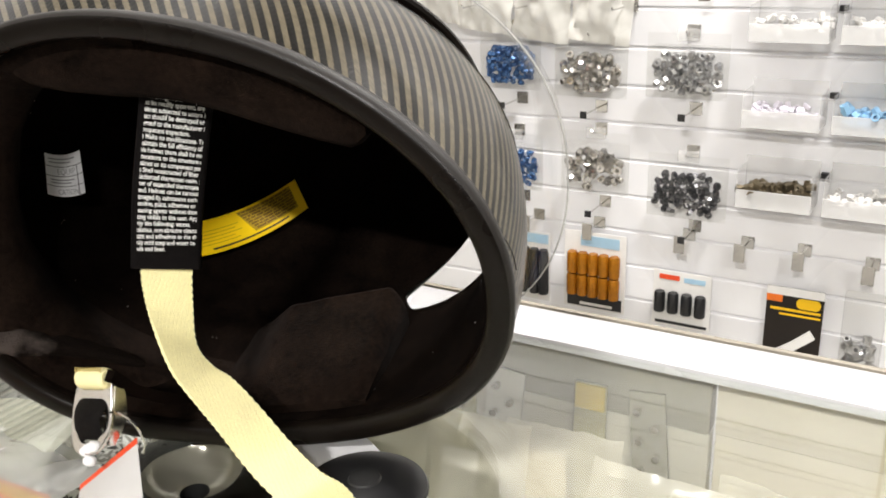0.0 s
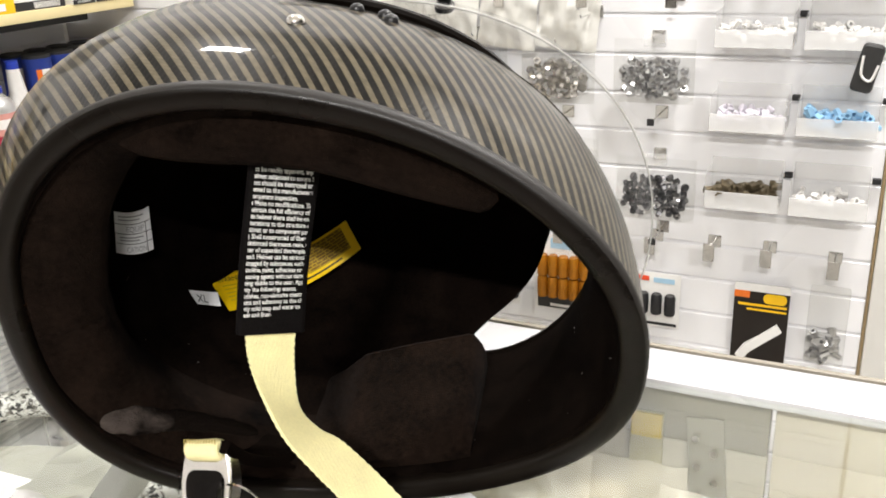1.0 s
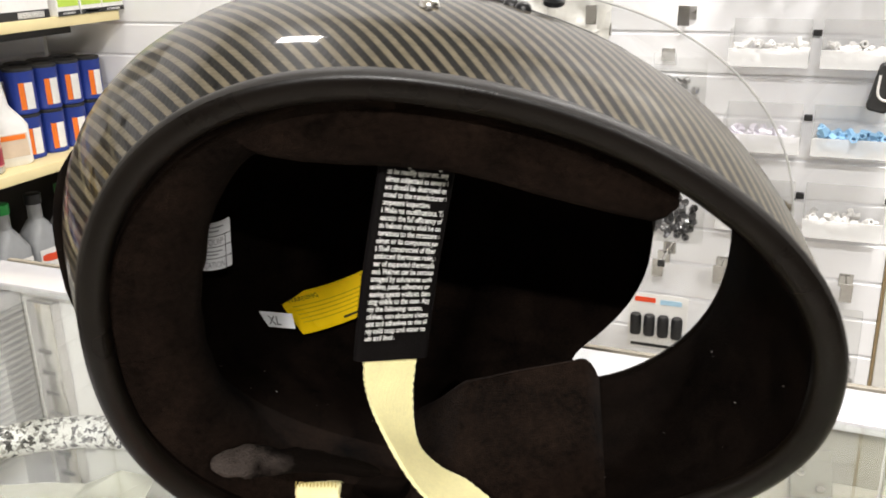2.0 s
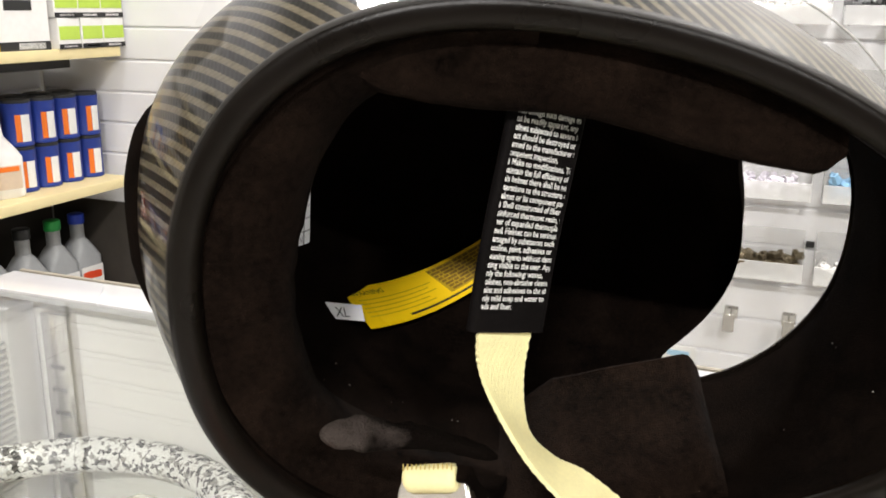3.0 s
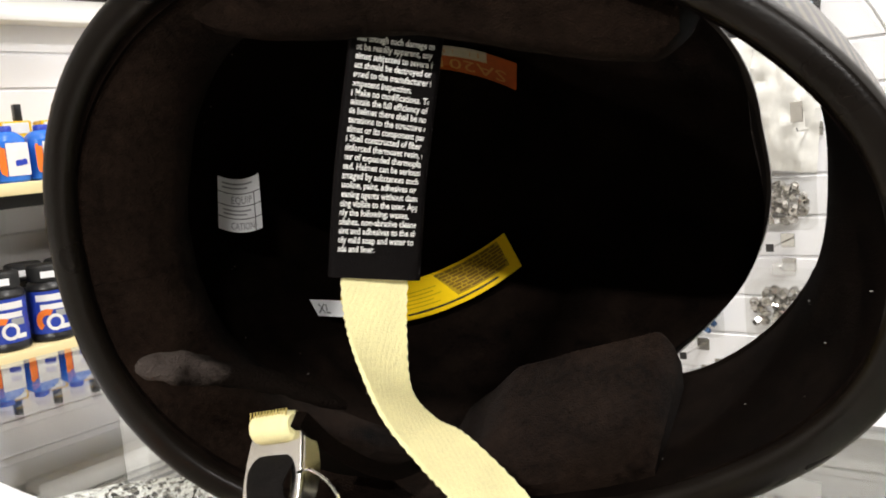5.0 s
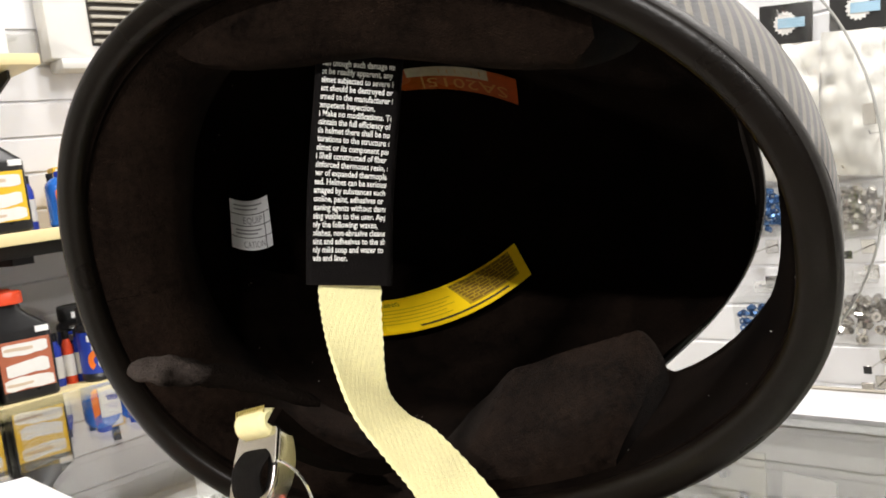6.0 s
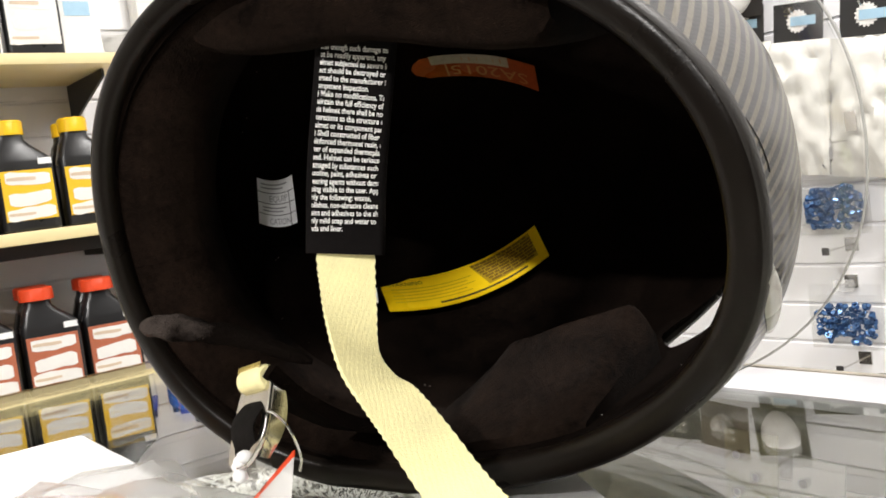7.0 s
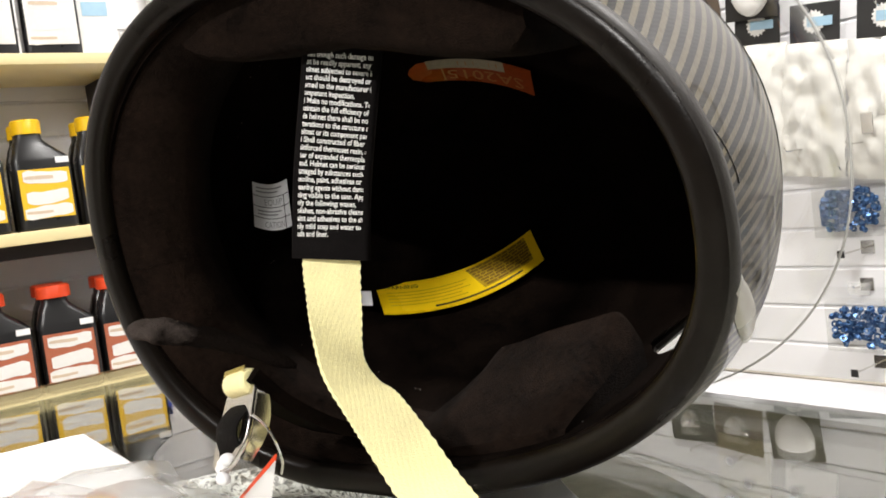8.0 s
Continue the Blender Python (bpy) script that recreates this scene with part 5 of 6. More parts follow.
place_row(filter_can(), [(-1.752 - 0.068 * r, y, ZA + z) for r in (0, 1) for y in (1.418, 1.4835, 1.549, 1.6145) for z in (0.0, 0.0972)], -14)

roll = thing("cloth_roll", "rolled beige cloth bag with a yellow band", "cloth roll", pose(XL + 0.11, 1.16, ZA + 0.158, 0, 0, 0))
bm = bmesh.new()
tube(bm, smooth_line([(0, -0.17, 0.0), (0.004, -0.08, 0.012), (0, 0.03, 0.020), (-0.004, 0.14, 0.030), (0, 0.19, 0.024)], 8), [0.012 + 0.020 * min(1, k / 5, (32 - k) / 5) for k in range(33)], 16)
part("cloth", bm, C_BEIGE, roll)
bm = bmesh.new()
tube(bm, [(0.0, 0.035, 0.0203), (-0.001, 0.065, 0.023)], 0.0335, 16)
part("band", bm, C_YEL, roll, "yellow band")

# bottles at the dark end of the lower board and slim packs beside the oil
for y, m in ((0.745, C_BLUE), (0.768, C_RED), (0.79, C_BLUE)):
    for z in (ZA, ZB):
        if z == ZB and m == C_RED:
            continue
        pk = thing("slim_bottle", "slim coloured additive bottle beside the oil", "bottle", pose(GX + 0.0, y, z), "slim bottles")
        part("body", lathe(bmesh.new(), [(0.0001, 0), (0.010, 0), (0.011, 0.003), (0.011, 0.07), (0.006, 0.085), (0.0001, 0.085)], 14), m, pk)
        part("cap", lathe(bmesh.new(), [(0.0001, 0.085), (0.0065, 0.085), (0.0065, 0.10), (0.0001, 0.10)], 12), M_BLACKPL, pk)
        part("label", lathe(bmesh.new(), [(0.0112, 0.015), (0.0113, 0.016), (0.0113, 0.055), (0.0112, 0.056)], 14, cap=False), C_LABW, pk)

# low shelf with grey jugs on it, seen under the lower board
low = thing("shelf", "low shelf board with dark boards standing for its shade", "shelf", pose(0, 0, 0), "wall shelves")
# added dark boards: the bay's shade put into their colour
M_BAYSHADE = mat("painted_shade_brown", (0.030, 0.025, 0.020), 0.7, grain=0.25, scale=30, bump=0.1)
part("board", new_box((XL + 0.041, -0.6, 0.495), (SF, 1.645, 0.515), 0.002), M_BAYSHADE, low, "board darkened for the shade on it")
part("shade_front", new_box((SF - 0.012, -0.6, 0.0), (SF - 0.002, 1.645, 0.494), 0.001), M_BAYSHADE, low, "added dark front in place of shade")
part("shade_back", new_box((XL + 0.0335, -0.6, 0.02), (XL + 0.040, 1.645, 0.765), 0.001), M_BAYSHADE, low, "added dark back in place of shade")
part("shade_end", new_box((XL + 0.041, 1.648, 0.02), (SF, 1.656, 0.765), 0.001), M_BAYSHADE, low, "added dark end in place of shade")


def jug(cap_mat, label):
    t = thing("jug", label, "jug", None, "coolant jugs")
    bm = bmesh.new()
    loft(bm, rect_rings([(0.0, 0.07, 0.072, 0), (0.005, 0.08, 0.080, 0), (0.12, 0.08, 0.080, 0), (0.155, 0.05, 0.045, 0), (0.165, 0.032, 0.030, 0), (0.20, 0.030, 0.030, 0)], 0.02, 5))
    part("body", bm, C_GREYPL, t)
    part("cap", lathe(bmesh.new(), [(0.0001, 0.20), (0.019, 0.20), (0.019, 0.222), (0.016, 0.224), (0.0001, 0.224)], 18), cap_mat, t, "coloured screw cap")
    lb = flat_label(t, "label", 0.0402, -0.032, 0.032, 0.02, 0.10, C_LABW, "printed label")
    wavy(lb, 0.0412, -0.028, 0.026, 0.070, 0.088, C_RED, 1.4)
    wavy(lb, 0.0412, -0.028, 0.020, 0.034, 0.046, C_TAN, 6.4)
    return t


place_row(jug(C_GREEN, "grey jug with a green cap on the low shelf"), [(-1.80, y, 0.515) for y in (1.35, 1.53)])
place_row(jug(C_BLUE, "grey jug with a blue cap on the low shelf"), [(-1.80, y, 0.515) for y in (1.605,)])
place_row(jug(M_BLACKPL, "grey jug with a black cap on the low shelf"), [(-1.80, y, 0.515) for y in (1.26, 1.44)])

# louvred air unit on the wall beyond the top board
unit = thing("air_unit", "white wall air unit with a dark louvred grille", "air unit", pose(XL + 0.034, 0, 0))
part("housing", new_box((0.0, 0.885, 1.462), (0.050, 1.50, 1.90), 0.006), M_WHITE, unit)
# flat dark sheet: the shade inside the grille put into its colour
part("grille_shade", new_box((0.0505, 0.975, 1.488), (0.0525, 1.42, 1.85), 0.001), mat("shadow_brown", (0.045, 0.038, 0.030), 0.6, grain=0.1), unit, "dark sheet for the shade behind the louvres", smooth=False)
lv = mesh_of(box(bmesh.new(), (0.053, 0.978, -0.0035), (0.062, 1.417, 0.0035), 0.0012), "louvre", mat("beige_louvre", (0.42, 0.39, 0.33), 0.5, grain=0.06), True)
for k in range(21):
    share("louvre", lv, unit, pose(0, 0, 1.497 + 0.0168 * k))
part("sill", new_box((0.0, 0.90, 1.440), (0.062, 1.485, 1.4615), 0.004), M_WHITE, unit, "white lower lip")

# clear cup hooked on the slats beyond the top board
cupc = thing("hook_cup", "small clear plastic cup hooked on the slats", "cup", pose(XL + 0.085, 0.83, 1.46))
part("cup", lathe(bmesh.new(), [(0.0001, 0.0), (0.024, 0.0), (0.028, 0.05), (0.031, 0.055), (0.0275, 0.055), (0.0225, 0.003), (0.0001, 0.003)], 24), M_BAG, cupc)
part("hook", new_box((-0.052, -0.006, 0.045), (-0.026, 0.006, 0.050)), M_BAG, cupc, smooth=False)


# ---- goods on the slat wall ----
def at_wall(x, z, out=0.0):
    return pose(x, WY - out, z)


def peg(x, z, length=0.06, clip=True, dark=False):
    """Wire hook in a groove with a price tag clip at its end."""
    t = thing("peg_hook", "thin wire display hook in the slat wall", "hook", at_wall(x, z), "display hooks")
    bm = bmesh.new()
    tube(bm, [(0, 0.006, 0), (0, -length, 0), (0, -length - 0.006, 0.006)], 0.0015, 6)
    part("wire", bm, M_CHROME, t)
    part("foot", new_box((-0.012, -0.0012, -0.012), (0.012, 0.006, 0.012), 0.0008, 1), M_CHROME, t)
    if clip:
        w, z0, z1 = (0.0065, -0.006, 0.007) if dark else (0.010, -0.016, 0.018)
        part("tag_clip", new_box((-w, -length - 0.010, z0), (w, -length - 0.0075, z1), 0.0008, 1), M_BLACKMAT if dark else M_STEEL, t, "small tag holder")
    return t


def nut_mesh(bm, m4, r, h):
    n = 6
    vs = []
    for rr, z in ((r, 0), (r, h), (r * 0.52, h), (r * 0.52, 0)):
        vs.append([bm.verts.new(m4 @ Vector((rr * math.cos(2 * math.pi * k / n), rr * math.sin(2 * math.pi * k / n), z))) for k in range(n)])
    for a, b in ((0, 1), (1, 2), (2, 3), (3, 0)):
        for k in range(n):
            bm.faces.new((vs[a][k], vs[a][(k + 1) % n], vs[b][(k + 1) % n], vs[b][k]))


NUTS = {}


def nut(parent, name, material, m4, r, h):
    """One hexagon piece on a mesh that all of its kind share."""
    key = (material.name, name, round(h / r, 1))
    if key not in NUTS:
        bm = bmesh.new()
        nut_mesh(bm, Matrix.Identity(4), 1.0, round(h / r, 1))
        bmesh.ops.recalc_face_normals(bm, faces=bm.faces)
        NUTS[key] = mesh_of(bm, name, material, False)
    return share(name, NUTS[key], parent, m4 @ Matrix.Diagonal((r, r, r, 1)))


def nut_bag(x, z, w, h, material, label, size=0.0075):
    """Clear hang bag with loose nuts, a card header and its hook. z is the middle of the nuts."""
    t = thing("nut_bag", label, "parts bag", at_wall(x, z, 0.028), "parts bags")
    bm = bmesh.new()
    random.seed(int(1000 * abs(x) + 100 * z))
    cols = max(3, int(w / (size * 1.65)))
    rows = max(3, int(h / (size * 1.6)))
    for i in range(cols):
        for j in range(rows):
            if (i in (0, cols - 1) and j in (0, rows - 1)) or (j == 0 and random.random() < 0.35):
                continue
            for lay in (0, 1):
                px = (i + 0.5) / cols * w - w / 2 + random.uniform(-1, 1) * size * 0.45
                pz = (j + 0.5) / rows * h - h / 2 + random.uniform(-1, 1) * size * 0.45
                py = -0.006 * lay + random.uniform(-1, 1) * 0.003
                rot = Euler([random.uniform(0, 6.28) for _ in range(3)]).to_matrix().to_4x4()
                nut(t, "nut", material, Matrix.Translation((px, py, pz)) @ rot, size * random.uniform(0.75, 1.05), size * 0.9)
    bm = bmesh.new()
    W2, H0, H1 = w / 2 + 0.014, -h / 2 - 0.010, h / 2 + 0.035
    nx, nz = 10, 12
    for sgn in (-1, 1):
        g = []
        for i in range(nx + 1):
            row = []
            for j in range(nz + 1):
                u, v = i / nx, j / nz
                puff = 0.013 * max(0.0, math.sin(math.pi * u)) ** 0.6 * (max(0.0, math.sin(math.pi * min(1.0, v * 1.25))) ** 0.6 if v < 0.8 else 0.0)
                row.append(bm.verts.new(((u - 0.5) * 2 * W2, sgn * puff - 0.003 + 0.0015 * noise.noise((u * 7, v * 7, x * 9)), H0 + v * (H1 - H0))))
            g.append(row)
        for i in range(nx):
            for j in range(nz):
                bm.faces.new((g[i][j], g[i + 1][j], g[i + 1][j + 1], g[i][j + 1]))
    bag = part("bag", bm, M_BAG, t, "clear plastic bag")
    bag.visible_shadow = False
    part("header", new_box((-0.020, -0.0045, H1 - 0.014), (0.020, -0.0005, H1 + 0.008), 0.002, 1), M_BIN, t, "folded clear hanger")
    peg(x, z + H1, 0.045, False)
    peg(x + 0.012, z + H0 - 0.022, 0.085, True, True)
    return t


nut_bag(-0.785, 0.985, 0.105, 0.075, C_NUTB, "clear bag of blue anodised lug nuts", 0.0065)
nut_bag(-0.616, 0.977, 0.118, 0.072, C_NUTS, "clear bag of shiny zinc lug nuts", 0.0085)
nut_bag(-0.433, 0.985, 0.120, 0.072, C_NUTG, "clear bag of grey steel lug nuts", 0.0085)
nut_bag(-0.780, 0.778, 0.105, 0.072, C_NUTB, "clear bag of blue anodised lug nuts", 0.0065)
nut_bag(-0.603, 0.790, 0.112, 0.080, C_NUTS, "clear bag of shiny zinc lug nuts", 0.0095)
nut_bag(-0.421, 0.762, 0.122, 0.078, C_NUTD, "clear bag of dark steel lug nuts", 0.0075)


def card(x0, x1, z0, z1, base, label, name="blister_card"):
    t = thing(name, label, "blister card", at_wall((x0 + x1) / 2, z0, 0.022), "blister cards")
    part("card", new_box((-(x1 - x0) / 2, 0, 0), ((x1 - x0) / 2, 0.0014, z1 - z0), 0.0004, 1), base, t, smooth=False)
    return t


def front(parent, name, x0, x1, z0, z1, m, y=-0.0006, label=""):
    return part(name, new_box((x0, y - 0.0006, z0), (x1, y, z1)), m, parent, label, smooth=False)


TUBE_P = [(0.0001, 0.0), (0.0085, 0.0), (0.0095, 0.002), (0.0095, 0.034), (0.0075, 0.038), (0.0001, 0.038)]
t = card(-0.668, -0.536, 0.488, 0.656, C_LABW, "blister card with ten amber capped tubes")
front(t, "base_panel", -0.058, 0.060, 0.004, 0.030, M_INK)
front(t, "print_bar", -0.03, 0.04, 0.008, 0.014, C_LABW, -0.0014)
for i in range(5):
    for j in range(2):
        part("amber_tube", lathe(bmesh.new(), [(r * 1.2, z * 1.18) for r, z in TUBE_P], 14), C_AMBER, t, "translucent amber tube", pose(-0.044 + 0.0225 * i, -0.011, 0.034 + 0.048 * j))
front(t, "price_bar", -0.03, 0.052, 0.138, 0.160, C_SKY)
peg(-0.602, 0.672)
t = card(-0.765, -0.700, 0.488, 0.640, C_LABW, "blister card with black caps")
for i in range(3):
    part("black_cap", lathe(bmesh.new(), [(r * 1.15, z * 2.6) for r, z in TUBE_P], 14), M_BLACKPL, t, "", pose(-0.020 + 0.021 * i, -0.011, 0.020))
front(t, "price_bar", -0.026, 0.028, 0.128, 0.148, C_SKY)
peg(-0.735, 0.672)
t = card(-0.478, -0.364, 0.484, 0.600, C_LABW, "blister card with four black valve caps")
for i in range(4):
    part("black_cap", lathe(bmesh.new(), [(r * 1.15, z * 1.1) for r, z in TUBE_P], 14), M_BLACKPL, t, "", pose(-0.040 + 0.0265 * i, -0.011, 0.034))
front(t, "print_bar", -0.045, -0.005, 0.098, 0.108, C_RED)
front(t, "print_bar", 0.004, 0.045, 0.096, 0.106, C_SKY)
front(t, "base_panel", -0.050, 0.052, 0.004, 0.010, M_INK)
front(t, "print_bar", -0.020, 0.046, 0.014, 0.022, C_LABW)
peg(-0.419, 0.672)
t = card(-0.262, -0.162, 0.436, 0.604, hue("black_card", (0.012, 0.008, 0.006), 0.35), "black blister card with a yellow badge and a white tool", "tool_card")
front(t, "print_panel", -0.05, -0.022, 0.138, 0.152, C_ORANGE2)
front(t, "print_panel", -0.05, 0.05, 0.152, 0.168, C_LABW)
bm = bmesh.new()
loft(bm, [[(a + 0.024, y, b + 0.140) for a, b in rounded(0.042, 0.020, 0.009, 5)] for y in (-0.0022, -0.0006)])
part("badge", bm, C_YEL, t, "yellow oval badge")
front(t, "print_bar", -0.042, 0.046, 0.122, 0.127, C_YEL)
front(t, "print_bar", -0.026, 0.046, 0.113, 0.117, C_YEL)
bm = bmesh.new()
ribbon(bm, [(-0.034, -0.006, 0.012), (-0.020, -0.008, 0.036), (0.006, -0.008, 0.058), (0.036, -0.006, 0.084)], [Vector((0.011, 0, -0.015)), Vector((0.011, 0, -0.016)), Vector((0.010, 0, -0.013)), Vector((0.010, 0, -0.014))], 0.008)
part("tool", bm, C_LABW, t, "white plastic tool")
peg(-0.208, 0.672)
peg(-0.309, 0.672)
t = thing("parts_bag", "clear hang bag with grey fittings", "parts bag", at_wall(-0.094, 0.47, 0.03), "parts bags")
bm = bmesh.new()
random.seed(5)
for k in range(26):
    nut(t, "fitting", C_NUTG, Matrix.Translation((random.uniform(-0.026, 0.026), random.uniform(-0.006, 0.004), random.uniform(0.004, 0.05))) @ Euler([random.uniform(0, 6.28) for _ in range(3)]).to_matrix().to_4x4(), random.uniform(0.005, 0.008), 0.018)
b = part("bag", new_box((-0.034, -0.012, -0.006), (0.034, 0.008, 0.15), 0.006, 2), M_BAG, t, "clear plastic bag")
b.visible_shadow = False
peg(-0.094, 0.664)


def bin_tray(x0, x1, z0, h, fill, label, big=0.007, n=26, tall=0.012, piece="clip"):
    """Open frosted bin clipped on the slats, filled with small parts."""
    t = thing("parts_bin", label, "parts bin", at_wall((x0 + x1) / 2, z0), "parts bins")
    w, d = x1 - x0, 0.075
    bm = bmesh.new()
    box(bm, (-w / 2, -d, 0), (w / 2, 0, 0.002))
    box(bm, (-w / 2, -0.002, 0.002), (w / 2, 0, h + 0.012))
    for s in (-1, 1):
        box(bm, (s * w / 2 - (0.002 if s > 0 else 0), -d, 0.002), (s * w / 2 + (0.002 if s < 0 else 0), -0.002, h))
    part("bin", bm, M_BIN, t, "frosted plastic bin", smooth=False)
    part("front_lip", new_box((-w / 2, -d - 0.002, 0.0), (w / 2, -d, h * 0.5), 0.0006, 1), M_BINLIP, t, "low frosted front", smooth=False)
    random.seed(int(900 * abs(x0) + 70 * z0))
    for k in range(n):
        nut(t, piece, fill, Matrix.Translation((random.uniform(-w / 2 + 0.01, w / 2 - 0.01), random.uniform(-d + 0.012, -0.012), random.uniform(h * 0.20, h * 0.50 + tall * 0.3))) @ Euler([random.uniform(0, 6.28) for _ in range(3)]).to_matrix().to_4x4(), big * random.uniform(0.6, 1.0), big * 2.2)
    part("bin_clip", new_box((w / 2 + 0.002, -0.012, h * 0.75), (w / 2 + 0.016, -0.002, h * 0.75 + 0.010), 0.001, 1), M_BLACKMAT, t, "small dark clip")
    return t


bin_tray(-0.322, -0.196, 1.050, 0.060, C_LABW, "frosted bin with white clips", 0.0065, 44)
bin_tray(-0.178, -0.052, 1.050, 0.060, C_LABW, "frosted bin with white clips", 0.0065, 44)
bin_tray(-0.322, -0.196, 0.905, 0.062, C_LILAC, "frosted bin with pale lilac washers", 0.006, 60, 0.004, "washer")
bin_tray(-0.178, -0.052, 0.905, 0.062, C_SKYPL, "frosted bin with sky blue fittings", 0.0075, 90, 0.006, "fitting")
bin_tray(-0.322, -0.196, 0.762, 0.066, C_BRONZE, "frosted bin with bronze chain links", 0.008, 60, 0.02, "chain_link")
bin_tray(-0.178, -0.052, 0.762, 0.066, C_LABW, "frosted bin with pale fittings", 0.0065, 44, piece="fitting")
bin_tray(-0.322, -0.196, 1.195, 0.060, C_LABW, "frosted bin with white clips", 0.0065, 44)
bin_tray(-0.178, -0.052, 1.195, 0.060, C_NUTD, "frosted bin with dark chain links", 0.008, 60, 0.02, "chain_link")
gl = thing("glove_pack", "small black glove pack with white print", "glove pack", pose(-0.088, WY - 0.084, 0.984, 0, 12, 0))
bm = bmesh.new()
loft(bm, [[(a * s, y, b * s + 0.041) for a, b in rounded(0.034, 0.078, 0.008, 5)] for y, s in ((-0.008, 0.9), (-0.004, 1.0), (0.004, 1.0))])
part("body", bm, M_BLACKMAT, gl)
bm = bmesh.new()
tube(bm, smooth_line([(-0.012, -0.0085, 0.060), (-0.006, -0.0088, 0.030), (0.010, -0.0088, 0.024), (0.014, -0.0086, 0.050)], 6), 0.0022, 6)
part("print_mark", bm, C_LABW, gl, "white curved print")

M_POUCH = mat("milky_pouch", (0.80, 0.79, 0.74), 0.28, grain=0.05, alpha=0.82)
# dark packs with a pale wheel emblem, high on the slats, and clear bags below
for x, z in ((-0.925, 1.30), (-0.815, 1.283), (-0.695, 1.268), (-0.575, 1.268)):
    t = thing("gasket_pack", "black header card pack with a pale toothed wheel", "gasket pack", pose(x, WY - 0.035, z, 0, 6, 0), "gasket packs")
    part("header", new_box((-0.046, -0.003, 0.0), (0.046, 0.0, 0.066), 0.001, 1), M_INK, t, "black header card", smooth=False)
    bm = bmesh.new()
    pts = []
    for k in range(32):
        r = 0.021 if k % 2 else 0.017
        pts.append((r * math.cos(2 * math.pi * k / 32), r * math.sin(2 * math.pi * k / 32)))
    loft(bm, [[(a, y, b + 0.034) for a, b in pts] for y in (-0.0042, -0.0034)])
    part("emblem", bm, C_LABW, t, "pale toothed wheel print", smooth=False)
    part("emblem_hub", new_box((-0.012, -0.0052, 0.026), (0.034, -0.0044, 0.042)), C_SKY, t, smooth=False)
    bm = bmesh.new()
    g = [[bm.verts.new(((i / 16 - 0.5) * 0.118, -0.004 - 0.016 * math.sin(math.pi * i / 16) ** 0.7 * math.sin(math.pi * j / 22) ** 0.5 + 0.010 * noise.noise((i * 0.42, j * 0.42, x * 31)) + 0.004 * noise.noise((i * 1.1, j * 1.1, x * 17)), -0.235 * j / 22)) for j in range(23)] for i in range(17)]
    for i in range(16):
        for j in range(22):
            bm.faces.new((g[i][j], g[i + 1][j], g[i + 1][j + 1], g[i][j + 1]))
    part("pouch", bm, M_POUCH, t, "milky crumpled pouch")
    peg(x, z + 0.05, 0.05, False)
for x in (-0.72, -0.56, -0.40):
    peg(x, 1.13, 0.06, True)
for x in (-0.85, -0.74, -0.55):
    peg(x, 1.10, 0.10, False)

# dark packs with a pale round part, one row higher
for k, x in enumerate((-1.15, -1.035, -0.92)):
    t = thing("seal_pack", "dark card pack holding a pale rounded part", "seal pack", pose(x, WY - 0.052, 1.345, 0, (3, -4, 5)[k], 0), "seal packs")
    part("card", new_box((-0.054, -0.003, (0.012, 0.004, 0.0)[k]), (0.054, 0.0, (0.090, 0.098, 0.094)[k]), 0.001, 1), (M_INK, hue("umber_card", (0.09, 0.065, 0.045), 0.6), M_TRIM)[k], t, "dark backing card", smooth=False)
    bm = bmesh.new()
    w, h = ((0.026, 0.018), (0.030, 0.020), (0.040, 0.037))[k]
    loft(bm, [[(w * s * math.cos(a), y, 0.047 + h * s * math.sin(a) + 0.006 * s * math.cos(2 * a)) for a in (2 * math.pi * q / 28 for q in range(28))] for y, s in ((-0.0035, 1.0), (-0.010, 0.97), (-0.015, 0.82), (-0.017, 0.5))])
    part("rounded_part", bm, (M_STEEL, M_STEEL, C_LABW)[k], t, "pale moulded part")
    peg(x, 1.45, 0.062, False)


# ---- things on and in the counter ----
def sheet(name, corners, label, mt, lift=0.0006, curl=0.0, cat="paper"):
    """Paper on the counter by its four corners, a little wavy."""
    a, b, c, d = [Vector((*p, 0)) for p in corners]
    bm = bmesh.new()
    n = 14
    g = []
    for s in (0.0, -0.0004):
        gg = []
        for i in range(n + 1):
            row = []
            for j in range(n + 1):
                u, v = i / n, j / n
                p = a.lerp(b, u).lerp(d.lerp(c, u), v)
                w = abs(noise.noise((u * 3.1, v * 3.1, 4.0))) * 0.0012 + curl * (max(0.0, u - 0.8) + max(0.0, 0.2 - v)) ** 2
                row.append(bm.verts.new((p.x, p.y, CT + lift + w + s)))
            gg.append(row)
        g.append(gg)
        for i in range(n):
            for j in range(n):
                bm.faces.new((gg[i][j], gg[i + 1][j], gg[i + 1][j + 1], gg[i][j + 1]))
    bmesh.ops.recalc_face_normals(bm, faces=bm.faces)
    return single(name, bm, mt, label, cat)


sheet("paper_sheet", ((-0.626, 0.281), (-0.430, 0.271), (-0.445, 0.135), (-0.642, 0.145)), "blank white paper sheet on the glass counter", M_PAPER)
sheet("paper_sheet", ((-0.345, 0.424), (-0.262, 0.379), (-0.155, 0.322), (-0.235, 0.262)), "blank white paper sheet under the helmet", M_PAPER, 0.0005)

